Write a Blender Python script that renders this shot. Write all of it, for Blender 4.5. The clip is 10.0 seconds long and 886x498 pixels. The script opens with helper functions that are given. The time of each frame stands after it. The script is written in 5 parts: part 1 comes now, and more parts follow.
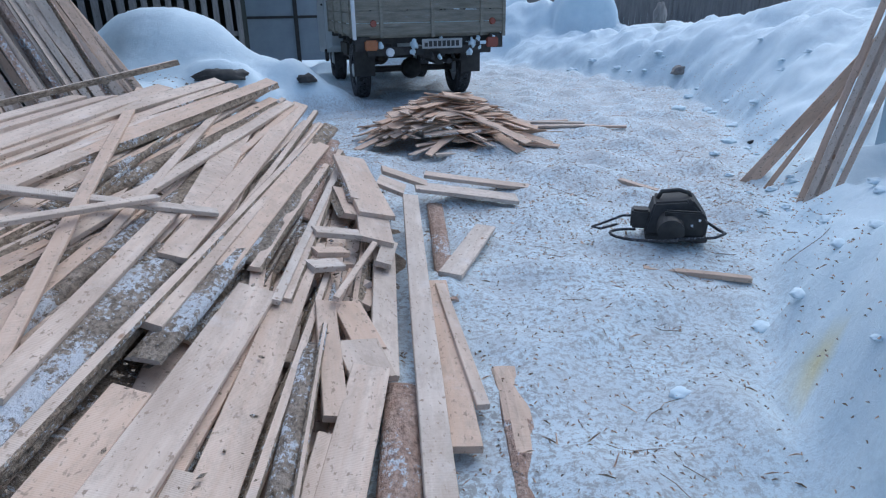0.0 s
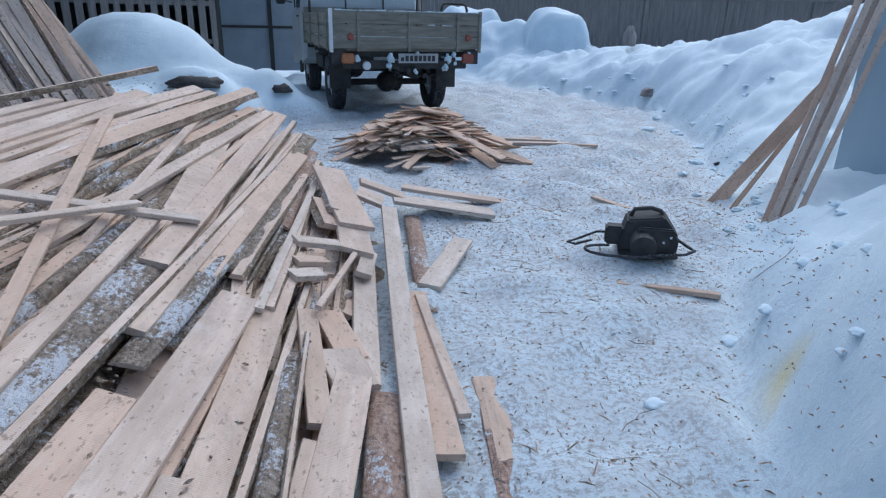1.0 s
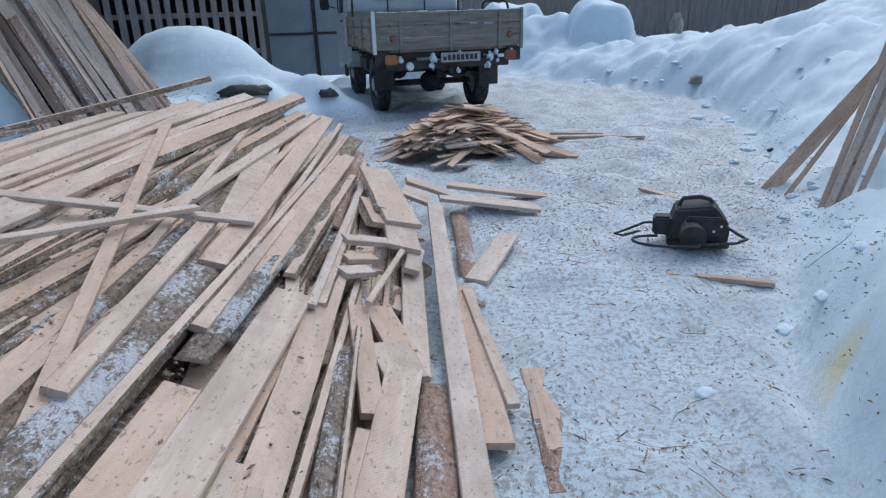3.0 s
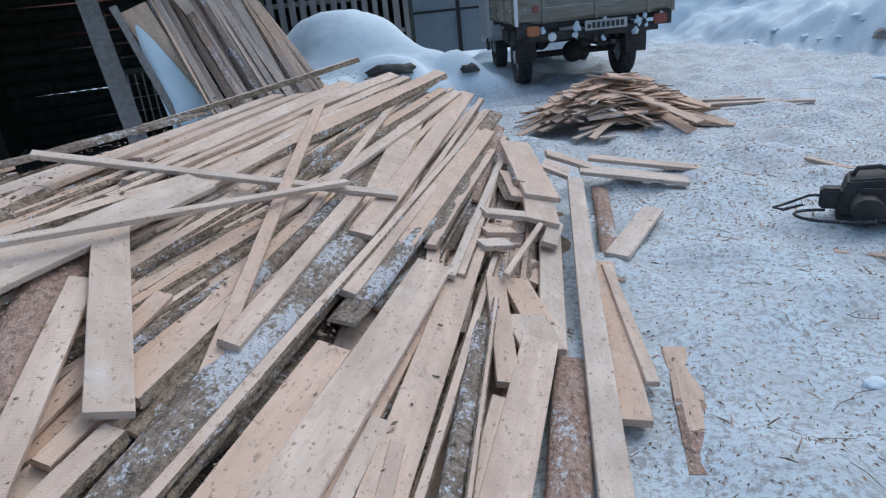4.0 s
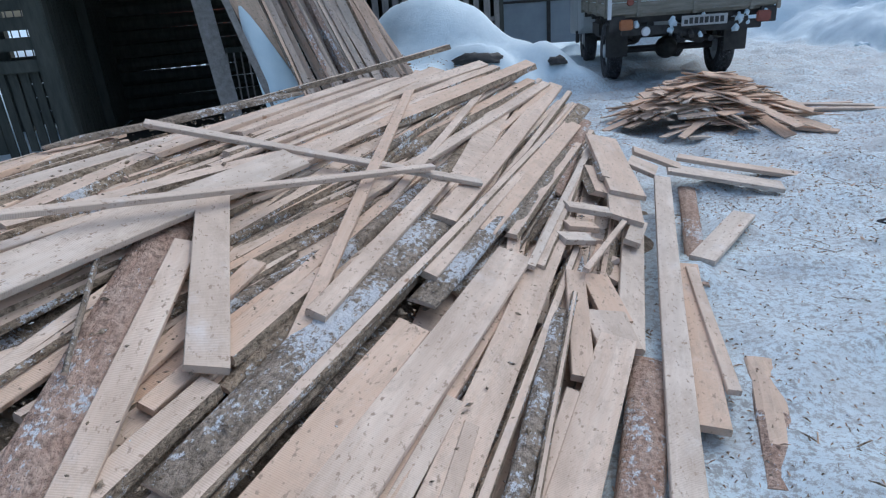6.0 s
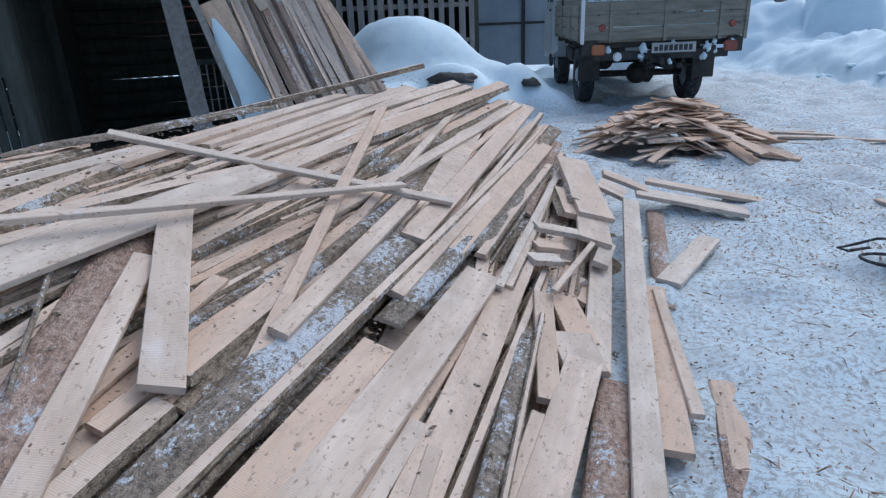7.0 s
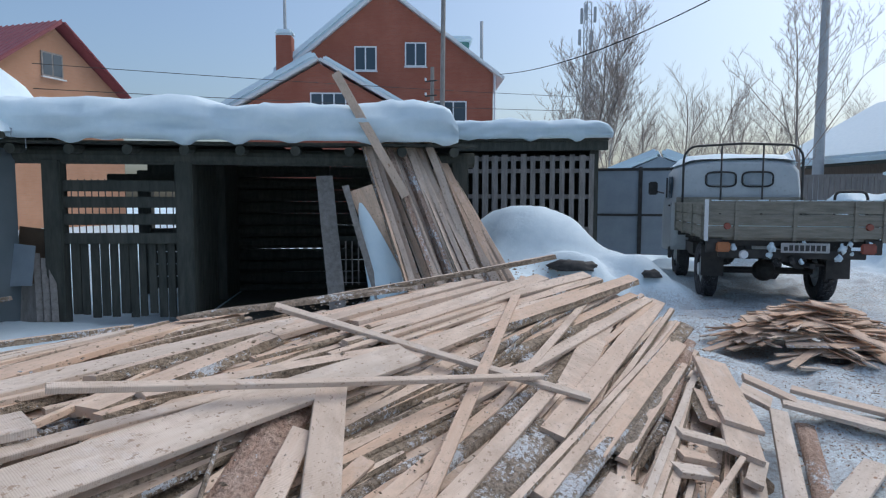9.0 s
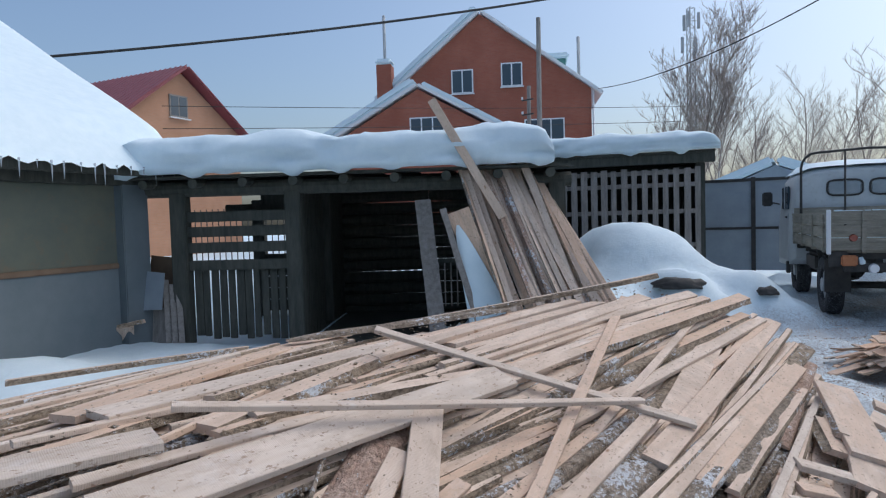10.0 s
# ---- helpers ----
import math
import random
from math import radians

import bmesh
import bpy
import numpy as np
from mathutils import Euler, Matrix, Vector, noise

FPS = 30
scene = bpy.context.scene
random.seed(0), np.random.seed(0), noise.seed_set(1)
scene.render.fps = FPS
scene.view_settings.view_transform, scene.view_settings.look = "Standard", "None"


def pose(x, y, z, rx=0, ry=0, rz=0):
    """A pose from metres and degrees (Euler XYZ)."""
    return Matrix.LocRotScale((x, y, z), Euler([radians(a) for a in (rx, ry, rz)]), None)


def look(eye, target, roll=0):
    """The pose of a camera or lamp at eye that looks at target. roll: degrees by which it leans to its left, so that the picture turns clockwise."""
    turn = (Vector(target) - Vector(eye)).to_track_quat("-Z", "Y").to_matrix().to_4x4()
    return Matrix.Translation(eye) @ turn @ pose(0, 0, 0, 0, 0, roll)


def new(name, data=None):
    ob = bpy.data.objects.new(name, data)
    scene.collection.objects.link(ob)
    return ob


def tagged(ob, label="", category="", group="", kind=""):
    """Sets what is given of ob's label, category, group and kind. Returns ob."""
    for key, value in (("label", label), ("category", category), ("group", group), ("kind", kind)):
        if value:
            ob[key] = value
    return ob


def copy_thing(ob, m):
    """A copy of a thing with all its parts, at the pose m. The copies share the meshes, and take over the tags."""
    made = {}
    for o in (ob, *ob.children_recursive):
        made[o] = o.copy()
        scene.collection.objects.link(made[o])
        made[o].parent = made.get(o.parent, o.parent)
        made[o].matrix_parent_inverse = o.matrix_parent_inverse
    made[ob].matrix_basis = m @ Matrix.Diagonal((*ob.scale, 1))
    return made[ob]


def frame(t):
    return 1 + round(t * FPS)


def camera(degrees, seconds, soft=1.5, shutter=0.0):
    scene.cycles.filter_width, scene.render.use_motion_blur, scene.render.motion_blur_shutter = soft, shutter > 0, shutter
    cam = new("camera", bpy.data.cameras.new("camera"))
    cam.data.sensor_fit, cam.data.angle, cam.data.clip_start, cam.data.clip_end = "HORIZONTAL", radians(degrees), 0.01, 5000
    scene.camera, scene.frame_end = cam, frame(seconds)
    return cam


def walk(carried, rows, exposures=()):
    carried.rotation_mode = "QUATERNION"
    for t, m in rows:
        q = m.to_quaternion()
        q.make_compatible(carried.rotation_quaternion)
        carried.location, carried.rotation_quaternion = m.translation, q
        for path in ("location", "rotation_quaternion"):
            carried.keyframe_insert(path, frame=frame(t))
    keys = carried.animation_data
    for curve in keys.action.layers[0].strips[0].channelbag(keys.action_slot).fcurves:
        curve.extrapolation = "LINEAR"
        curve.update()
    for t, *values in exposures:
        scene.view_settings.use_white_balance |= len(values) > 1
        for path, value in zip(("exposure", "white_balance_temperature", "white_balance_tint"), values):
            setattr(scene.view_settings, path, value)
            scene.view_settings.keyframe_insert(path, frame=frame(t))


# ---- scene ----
cam = camera(70.2, 10.0, 1.2)
PATH = [
    (0, (-0.04, 0.293, 1.265), (-0.131, 2.152, 0.532), -0.9),
    (0.5, (-0.098, 0.262, 1.253), (-0.153, 2.106, 0.479), 0.6),
    (1, (-0.094, 0.253, 1.269), (-0.084, 2.13, 0.578), 1.3),
    (1.5, (-0.115, 0.258, 1.261), (-0.226, 2.124, 0.55), 0.9),
    (2, (-0.077, 0.262, 1.272), (-0.217, 2.132, 0.578), 0.7),
    (2.2, (-0.063, 0.256, 1.274), (-0.141, 2.143, 0.616), -0.7),
    (3.3, (-0.087, 0.196, 1.268), (-0.32, 2.046, 0.546), -3.3),
    (3.5, (-0.068, 0.191, 1.268), (-0.422, 2.015, 0.528), -3.8),
    (4, (-0.07, 0.182, 1.271), (-0.646, 1.949, 0.531), -6.1),
    (4.5, (-0.084, 0.199, 1.276), (-0.526, 2.042, 0.636), -1.5),
    (5, (-0.118, 0.166, 1.264), (-0.93, 1.84, 0.529), -5.0),
    (6.3, (-0.095, 0.144, 1.27), (-0.843, 1.839, 0.516), -3.8),
    (6.5, (-0.09, 0.152, 1.27), (-0.771, 1.881, 0.53), -2.3),
    (7, (-0.097, 0.167, 1.268), (-0.803, 1.902, 0.566), -2.4),
    (7.5, (-0.124, 0.151, 1.273), (-0.817, 1.917, 0.641), -3.5),
    (8, (-0.128, 0.142, 1.274), (-0.625, 1.981, 0.667), -1.6),
    (8.3, (-0.159, 0.131, 1.284), (-0.629, 2.01, 0.786), -1.9),
    (8.5, (-0.18, 0.124, 1.29), (-0.767, 2.003, 0.936), -0.5),
    (9, (-0.233, 0.072, 1.336), (-1.265, 1.778, 1.178), 0.1),
    (9.5, (-0.23, 0.042, 1.361), (-1.57, 1.524, 1.277), -2.4),
    (10, (-0.19, 0.062, 1.356), (-1.482, 1.586, 1.263), -1.7),
]
walk(cam, [(t, look(eye, target, roll)) for t, eye, target, roll in PATH], [(0, 0.0, 5200, 4), (2, 0.0, 5450, 4), (4, 0.02, 5550, 3), (5, 0.04, 5550, 3), (6.5, 0.04, 5400, 3), (8, 0.04, 5250, 3), (8.7, 0.0, 5750, 4), (10, 0.02, 5900, 6)])

# ---- world, sun, exposure ----
world = bpy.data.worlds.new("winter_sky")
scene.world = world
world.use_nodes = True
wt = world.node_tree
sky = wt.nodes.new("ShaderNodeTexSky")
sky.sky_type = "NISHITA"
sky.sun_disc = False
sky.sun_elevation = radians(52)
sky.sun_rotation = radians(26)
sky.air_density, sky.dust_density, sky.ozone_density = 1.0, 4.0, 1.4
wt.links.new(sky.outputs[0], wt.nodes["Background"].inputs[0])
wt.nodes["Background"].inputs[1].default_value = 0.15
sun = new("sun", bpy.data.lights.new("sun", "SUN"))
sun.data.energy, sun.data.angle, sun.data.color = 0.75, radians(140), (1.0, 0.95, 0.92)
sun.matrix_world = look((13.7, 28.1, 40.0), (0, 0, 0))


# ---- materials ----
def mat(name, rough=0.8, metal=0.0):
    m = bpy.data.materials.new(name)
    m.use_nodes = True
    b = m.node_tree.nodes["Principled BSDF"]
    b.inputs["Roughness"].default_value = rough
    b.inputs["Metallic"].default_value = metal
    return m, m.node_tree, b


def node(nt, kind, **values):
    n = nt.nodes.new(kind)
    for k, v in values.items():
        n.inputs[k].default_value = v
    return n


def coords(nt, scale=(1, 1, 1), shift=False):
    tc = nt.nodes.new("ShaderNodeTexCoord")
    mp = nt.nodes.new("ShaderNodeMapping")
    mp.inputs["Scale"].default_value = scale
    nt.links.new(tc.outputs["Object"], mp.inputs["Vector"])
    if shift:
        oi = nt.nodes.new("ShaderNodeObjectInfo")
        ml = nt.nodes.new("ShaderNodeMath")
        ml.operation = "MULTIPLY"
        ml.inputs[1].default_value = 37.0
        nt.links.new(oi.outputs["Random"], ml.inputs[0])
        nt.links.new(ml.outputs[0], mp.inputs["Location"])
    return mp.outputs[0]


def noise_tex(nt, vec, scale, detail=4.0, rough=0.6):
    n = node(nt, "ShaderNodeTexNoise", Scale=scale, Detail=detail, Roughness=rough)
    nt.links.new(vec, n.inputs["Vector"])
    return n.outputs["Fac"]


def ramp(nt, fac, *stops):
    r = nt.nodes.new("ShaderNodeValToRGB")
    els = r.color_ramp.elements
    while len(els) < len(stops):
        els.new(0.5)
    for e, (p, c) in zip(els, stops):
        e.position, e.color = p, (*c, 1) if len(c) == 3 else c
    nt.links.new(fac, r.inputs[0])
    return r.outputs[0]


def grey(nt, fac, lo, hi):
    return ramp(nt, fac, (lo, (0, 0, 0)), (hi, (1, 1, 1)))


def mix(nt, fac, a, b):
    n = nt.nodes.new("ShaderNodeMix")
    n.data_type = "RGBA"
    for s, v in ((n.inputs[0], fac), (n.inputs[6], a), (n.inputs[7], b)):
        if isinstance(v, (tuple, float, int)):
            s.default_value = (*v, 1) if isinstance(v, tuple) else v
        else:
            nt.links.new(v, s)
    return n.outputs[2]


def bump(nt, b, height, strength=0.4, dist=0.01):
    n = node(nt, "ShaderNodeBump", Strength=strength, Distance=dist)
    nt.links.new(height, n.inputs["Height"])
    nt.links.new(n.outputs[0], b.inputs["Normal"])


def sawn_material(name, c0, c1, dirt=(0.35, 0.25, 0.18), frost=0.25):
    """Fresh sawn board: long grain, knots, saw marks, dirt specks and a little frost."""
    m, nt, b = mat(name, 0.75)
    v = coords(nt, (1.2, 22, 22), True)
    grain = noise_tex(nt, v, 2.0, 5)
    v2 = coords(nt, (1, 3, 3), True)
    blot = noise_tex(nt, v2, 2.2, 3)
    col = mix(nt, grey(nt, grain, 0.35, 0.68), c0, c1)
    col = mix(nt, grey(nt, blot, 0.38, 0.75), col, tuple(x * 0.74 for x in c0))
    oi = nt.nodes.new("ShaderNodeObjectInfo")
    col = mix(nt, ramp(nt, oi.outputs["Random"], (0.0, (0, 0, 0)), (0.5, (0.1, 0.1, 0.1)), (1.0, (0.55, 0.55, 0.55))), col,
              (c0[0] * 0.95, c0[1] * 0.78, c0[2] * 0.64))
    vk = node(nt, "ShaderNodeTexVoronoi", Scale=3.4)
    nt.links.new(coords(nt, (1, 2.2, 2.2), True), vk.inputs["Vector"])
    col = mix(nt, ramp(nt, vk.outputs["Distance"], (0.045, (1, 1, 1)), (0.075, (0, 0, 0))), col, (0.33, 0.19, 0.11))
    speck = noise_tex(nt, coords(nt, (1, 1.6, 1.6), True), 42, 3)
    col = mix(nt, grey(nt, speck, 0.60, 0.68), col, dirt)
    smear = noise_tex(nt, coords(nt, (1, 2.0, 2.0), True), 6, 7, 0.8)
    col = mix(nt, grey(nt, smear, 0.48, 0.76), col, (0.43, 0.325, 0.245))
    fr = noise_tex(nt, coords(nt, (1, 1, 1), True), 5, 6, 0.75)
    f2 = grey(nt, fr, 0.56, 0.75)
    ml = node(nt, "ShaderNodeMath")
    ml.operation = "MULTIPLY"
    nt.links.new(f2, ml.inputs[0])
    ml.inputs[1].default_value = frost
    col = mix(nt, ml.outputs[0], col, (0.80, 0.80, 0.82))
    nt.links.new(col, b.inputs["Base Color"])
    wv = node(nt, "ShaderNodeTexWave", Scale=55.0, Distortion=6.0, Detail=2.0)
    nt.links.new(coords(nt, (1, 0.25, 0.25), True), wv.inputs["Vector"])
    hh = mix(nt, 0.6, wv.outputs["Color"], grain)
    bump(nt, b, hh, 0.30, 0.004)
    return m


def bark_material(name, c0, c1, snow=0.0, red=None):
    """Rough spruce bark, with rime and snow caught in it."""
    m, nt, b = mat(name, 0.95)
    v = coords(nt, (1, 2.4, 2.4), True)
    n1 = noise_tex(nt, v, 9, 6, 0.7)
    n2 = noise_tex(nt, coords(nt, (1, 1.3, 1.3), True), 45, 4, 0.7)
    col = mix(nt, grey(nt, n1, 0.35, 0.65), c0, c1)
    col = mix(nt, grey(nt, n2, 0.45, 0.7), col, tuple(x * 0.45 for x in c0))
    # rime sits in clumps, thick in some stretches and gone in others
    n3 = noise_tex(nt, coords(nt, (1, 1.3, 1.3), True), 42, 8, 0.8)
    n4 = noise_tex(nt, coords(nt, (1, 1.8, 1.8), True), 3.2, 4, 0.6)
    n5 = node(nt, "ShaderNodeMath")
    n5.operation = "MULTIPLY_ADD"
    nt.links.new(n4, n5.inputs[0])
    n5.inputs[1].default_value = 0.75
    nt.links.new(n3, n5.inputs[2])
    col = mix(nt, grey(nt, n5.outputs[0], min(0.98, 1.02 - snow), min(1.0, 1.07 - snow)), col, (0.68, 0.69, 0.71))
    nt.links.new(col, b.inputs["Base Color"])
    bump(nt, b, mix(nt, 0.5, n1, n2), 1.0, 0.045)
    return m


def plain_material(name, c0, c1, rough=0.8, metal=0.0, scale=6, bumpy=0.2, stretch=(1, 1, 1), dirt=None):
    m, nt, b = mat(name, rough, metal)
    n1 = noise_tex(nt, coords(nt, stretch), scale, 5, 0.65)
    col = mix(nt, grey(nt, n1, 0.32, 0.7), c0, c1)
    if dirt:
        n2 = noise_tex(nt, coords(nt, stretch), scale * 6, 6, 0.75)
        col = mix(nt, grey(nt, n2, 0.55, 0.72), col, dirt)
    nt.links.new(col, b.inputs["Base Color"])
    bump(nt, b, n1, bumpy, 0.01)
    return m


def snow_material(name, soiled):
    m, nt, b = mat(name, 0.6)
    b.inputs["Subsurface Weight"].default_value = 0.0
    v = coords(nt)
    big = noise_tex(nt, v, 0.9, 5, 0.6)
    fine = noise_tex(nt, v, 38, 7, 0.8)
    mid = noise_tex(nt, v, 7, 5, 0.65)
    col = mix(nt, grey(nt, mid, 0.3, 0.7), (0.62, 0.735, 0.795), (0.70, 0.80, 0.85))
    if soiled:
        # the trodden yard: sawdust, grit and small bark, strongest where people and wheels go
        tr = nt.nodes.new("ShaderNodeAttribute")
        tr.attribute_name = "trodden"
        a = grey(nt, fine, 0.49, 0.56)
        bmask = grey(nt, big, 0.05, 0.50)
        mm = node(nt, "ShaderNodeMath")
        mm.operation = "MULTIPLY"
        nt.links.new(a, mm.inputs[0])
        nt.links.new(bmask, mm.inputs[1])
        m2 = node(nt, "ShaderNodeMath")
        m2.operation = "MULTIPLY"
        nt.links.new(mm.outputs[0], m2.inputs[0])
        nt.links.new(tr.outputs["Fac"], m2.inputs[1])
        col = mix(nt, m2.outputs[0], col, (0.21, 0.195, 0.185))
        v2 = node(nt, "ShaderNodeTexNoise", Scale=85.0, Detail=4.0, Roughness=0.7)
        nt.links.new(v, v2.inputs["Vector"])
        m3 = node(nt, "ShaderNodeMath")
        m3.operation = "MULTIPLY"
        nt.links.new(grey(nt, v2.outputs["Fac"], 0.585, 0.65), m3.inputs[0])
        nt.links.new(tr.outputs["Fac"], m3.inputs[1])
        col = mix(nt, m3.outputs[0], col, (0.27, 0.235, 0.21))
        m4 = node(nt, "ShaderNodeMath")
        m4.operation = "MULTIPLY"
        nt.links.new(tr.outputs["Fac"], m4.inputs[0])
        nt.links.new(grey(nt, noise_tex(nt, v, 2.6, 6, 0.7), 0.30, 0.75), m4.inputs[1])
        col = mix(nt, m4.outputs[0], col, (0.44, 0.445, 0.45))
        pk = nt.nodes.new("ShaderNodeAttribute")
        pk.attribute_name = "yellow"
        col = mix(nt, pk.outputs["Fac"], col, (0.85, 0.68, 0.18))
    nt.links.new(col, b.inputs["Base Color"])
    bump(nt, b, mix(nt, 0.45, mid, fine), 0.55 if soiled else 0.25, 0.035 if soiled else 0.02)
    return m


SAWN = sawn_material("sawn_spruce", (0.655, 0.50, 0.385), (0.735, 0.61, 0.50))
PALE = sawn_material("pale_dusted_board", (0.64, 0.525, 0.425), (0.72, 0.62, 0.53), frost=0.35)
FRESH = sawn_material("fresh_offcut", (0.66, 0.455, 0.315), (0.77, 0.585, 0.44), frost=0.05)
BARK = bark_material("spruce_bark", (0.25, 0.185, 0.125), (0.52, 0.41, 0.30), 0.05)
BARK_SNOW = bark_material("snowy_bark", (0.24, 0.19, 0.14), (0.46, 0.37, 0.29), 0.11)
BARK_RED = bark_material("red_inner_bark", (0.46, 0.30, 0.22), (0.58, 0.43, 0.34), 0.06)
LITTER = bark_material("bark_litter", (0.20, 0.15, 0.10), (0.38, 0.29, 0.21), 0.05)
SNOW = snow_material("clean_snow", False)
YARD = snow_material("trodden_snow", True)
OLD_WOOD = plain_material("weathered_grey_wood", (0.20, 0.18, 0.16), (0.33, 0.30, 0.28), 0.9, 0, 5, 0.5, (4, 4, 0.6), (0.10, 0.09, 0.08))
# weathered timber, its near-black lifted and greened for haze over the shaded bays
DARK_WOOD = plain_material("hazed_old_timber", (0.040, 0.044, 0.037), (0.085, 0.085, 0.070), 0.9, 0, 5, 0.4, (4, 4, 0.7))
FENCE_WOOD = plain_material("grey_fence_board", (0.17, 0.15, 0.14), (0.27, 0.24, 0.22), 0.9, 0, 4, 0.4, (5, 5, 0.5), (0.1, 0.09, 0.085))
TRUCK_PAINT = plain_material("dull_grey_van_paint", (0.40, 0.43, 0.45), (0.48, 0.51, 0.52), 0.45, 0, 3, 0.05, (1, 1, 1), (0.34, 0.34, 0.33))
BED_PAINT = plain_material("weathered_khaki_boards", (0.17, 0.155, 0.12), (0.31, 0.285, 0.235), 0.8, 0, 6, 0.3, (0.6, 3, 4), (0.36, 0.36, 0.34))
BLACK = plain_material("dirty_black_steel", (0.02, 0.02, 0.02), (0.06, 0.055, 0.05), 0.7, 0, 8, 0.3)
RUBBER = plain_material("tyre_rubber", (0.02, 0.02, 0.022), (0.045, 0.045, 0.05), 0.85, 0, 14, 0.4, (1, 1, 1), (0.5, 0.52, 0.55))
GATE_STEEL = plain_material("grey_sheet_steel", (0.26, 0.30, 0.34), (0.34, 0.38, 0.42), 0.5, 0.3, 2, 0.1)
GARAGE_STEEL = plain_material("stained_garage_steel", (0.085, 0.105, 0.09), (0.15, 0.15, 0.11), 0.6, 0.2, 1.2, 0.15, (1, 1, 1), (0.15, 0.125, 0.085))
GARAGE_LOW = plain_material("dull_blue_grey_steel", (0.13, 0.16, 0.175), (0.18, 0.205, 0.22), 0.55, 0.2, 1.6, 0.12)
# opaque grey: light showing through the cab's rear windows is painted in
GLASS_PALE = plain_material("daylight_pale_glass", (0.22, 0.25, 0.27), (0.30, 0.33, 0.35), 0.2, 0, 4, 0.02)
PANEL_BLUE = plain_material("blue_grey_sheet", (0.33, 0.43, 0.50), (0.38, 0.47, 0.54), 0.5, 0.1, 1.5, 0.05)
RUST = plain_material("rusty_sheet", (0.13, 0.085, 0.055), (0.20, 0.135, 0.085), 0.85, 0, 4, 0.3)
GLASS = mat("dark_window_glass", 0.08)[0]
GLASS.node_tree.nodes["Principled BSDF"].inputs["Base Color"].default_value = (0.05, 0.07, 0.09, 1)
RED_LENS = plain_material("red_lamp_lens", (0.24, 0.07, 0.05), (0.30, 0.09, 0.06), 0.25, 0, 20, 0.02)
ORANGE_LENS = plain_material("orange_lamp_lens", (0.36, 0.13, 0.05), (0.42, 0.17, 0.07), 0.25, 0, 20, 0.02)
WHITE_PAINT = plain_material("white_paint", (0.70, 0.71, 0.72), (0.78, 0.79, 0.80), 0.5, 0, 5, 0.05)
PLATE = plain_material("dirty_white_plate", (0.36, 0.36, 0.35), (0.50, 0.50, 0.49), 0.6, 0, 9, 0.05, (1, 1, 1), (0.24, 0.23, 0.21))
PLATE_INK = plain_material("black_plate_ink", (0.03, 0.03, 0.03), (0.05, 0.05, 0.05), 0.6)
TWIG = plain_material("bare_twigs", (0.27, 0.22, 0.19), (0.38, 0.32, 0.28), 0.9, 0, 3, 0.2)
BIRCH = plain_material("birch_bark", (0.45, 0.42, 0.39), (0.58, 0.55, 0.52), 0.8, 0, 3, 0.3, (1, 1, 3), (0.10, 0.09, 0.08))
CONCRETE = plain_material("concrete_pole", (0.38, 0.39, 0.40), (0.46, 0.47, 0.48), 0.8, 0, 4, 0.2)
ICE = mat("icicle_ice", 0.12)[0]
ICE.node_tree.nodes["Principled BSDF"].inputs["Base Color"].default_value = (0.80, 0.86, 0.92, 1)
ICE.node_tree.nodes["Principled BSDF"].inputs["Transmission Weight"].default_value = 0.6


def brick_material(name, c0, c1, mortar):
    m, nt, b = mat(name, 0.85)
    tc = coords(nt, (1, 1, 1))
    sep = nt.nodes.new("ShaderNodeSeparateXYZ")
    comb = nt.nodes.new("ShaderNodeCombineXYZ")
    nt.links.new(tc, sep.inputs[0])
    nt.links.new(sep.outputs[0], comb.inputs[0])
    nt.links.new(sep.outputs[2], comb.inputs[1])
    br = nt.nodes.new("ShaderNodeTexBrick")
    br.inputs["Color1"].default_value, br.inputs["Color2"].default_value, br.inputs["Mortar"].default_value = (*c0, 1), (*c1, 1), (*mortar, 1)
    br.inputs["Scale"].default_value = 1.0
    br.inputs["Brick Width"].default_value, br.inputs["Row Height"].default_value, br.inputs["Mortar Size"].default_value = 0.26, 0.075, 0.006
    nt.links.new(comb.outputs[0], br.inputs["Vector"])
    n1 = noise_tex(nt, tc, 0.6, 5)
    nt.links.new(mix(nt, grey(nt, n1, 0.3, 0.75), br.outputs["Color"], tuple(x * 0.8 for x in c0)), b.inputs["Base Color"])
    return m


BRICK_RED = brick_material("red_brick", (0.33, 0.10, 0.06), (0.38, 0.125, 0.075), (0.30, 0.17, 0.13))
BRICK_ORANGE = brick_material("orange_brick", (0.46, 0.24, 0.14), (0.50, 0.27, 0.165), (0.42, 0.28, 0.2))
ROOF_RED = plain_material("dark_red_metal_roof", (0.20, 0.05, 0.06), (0.25, 0.07, 0.08), 0.5, 0.1, 3, 0.1)
GREEN = plain_material("green_dormer_cladding", (0.08, 0.22, 0.19), (0.11, 0.27, 0.23), 0.6)


# ---- mesh helpers ----
def part(name, bm, material, parent=None, label=""):
    me = bpy.data.meshes.new(name)
    bm.normal_update()
    bm.to_mesh(me)
    bm.free()
    for m in material if isinstance(material, (list, tuple)) else [material]:
        me.materials.append(m)
    ob = new(name, me)
    if parent is not None:
        ob.parent = parent
    if label:
        ob["label"] = label
    return ob


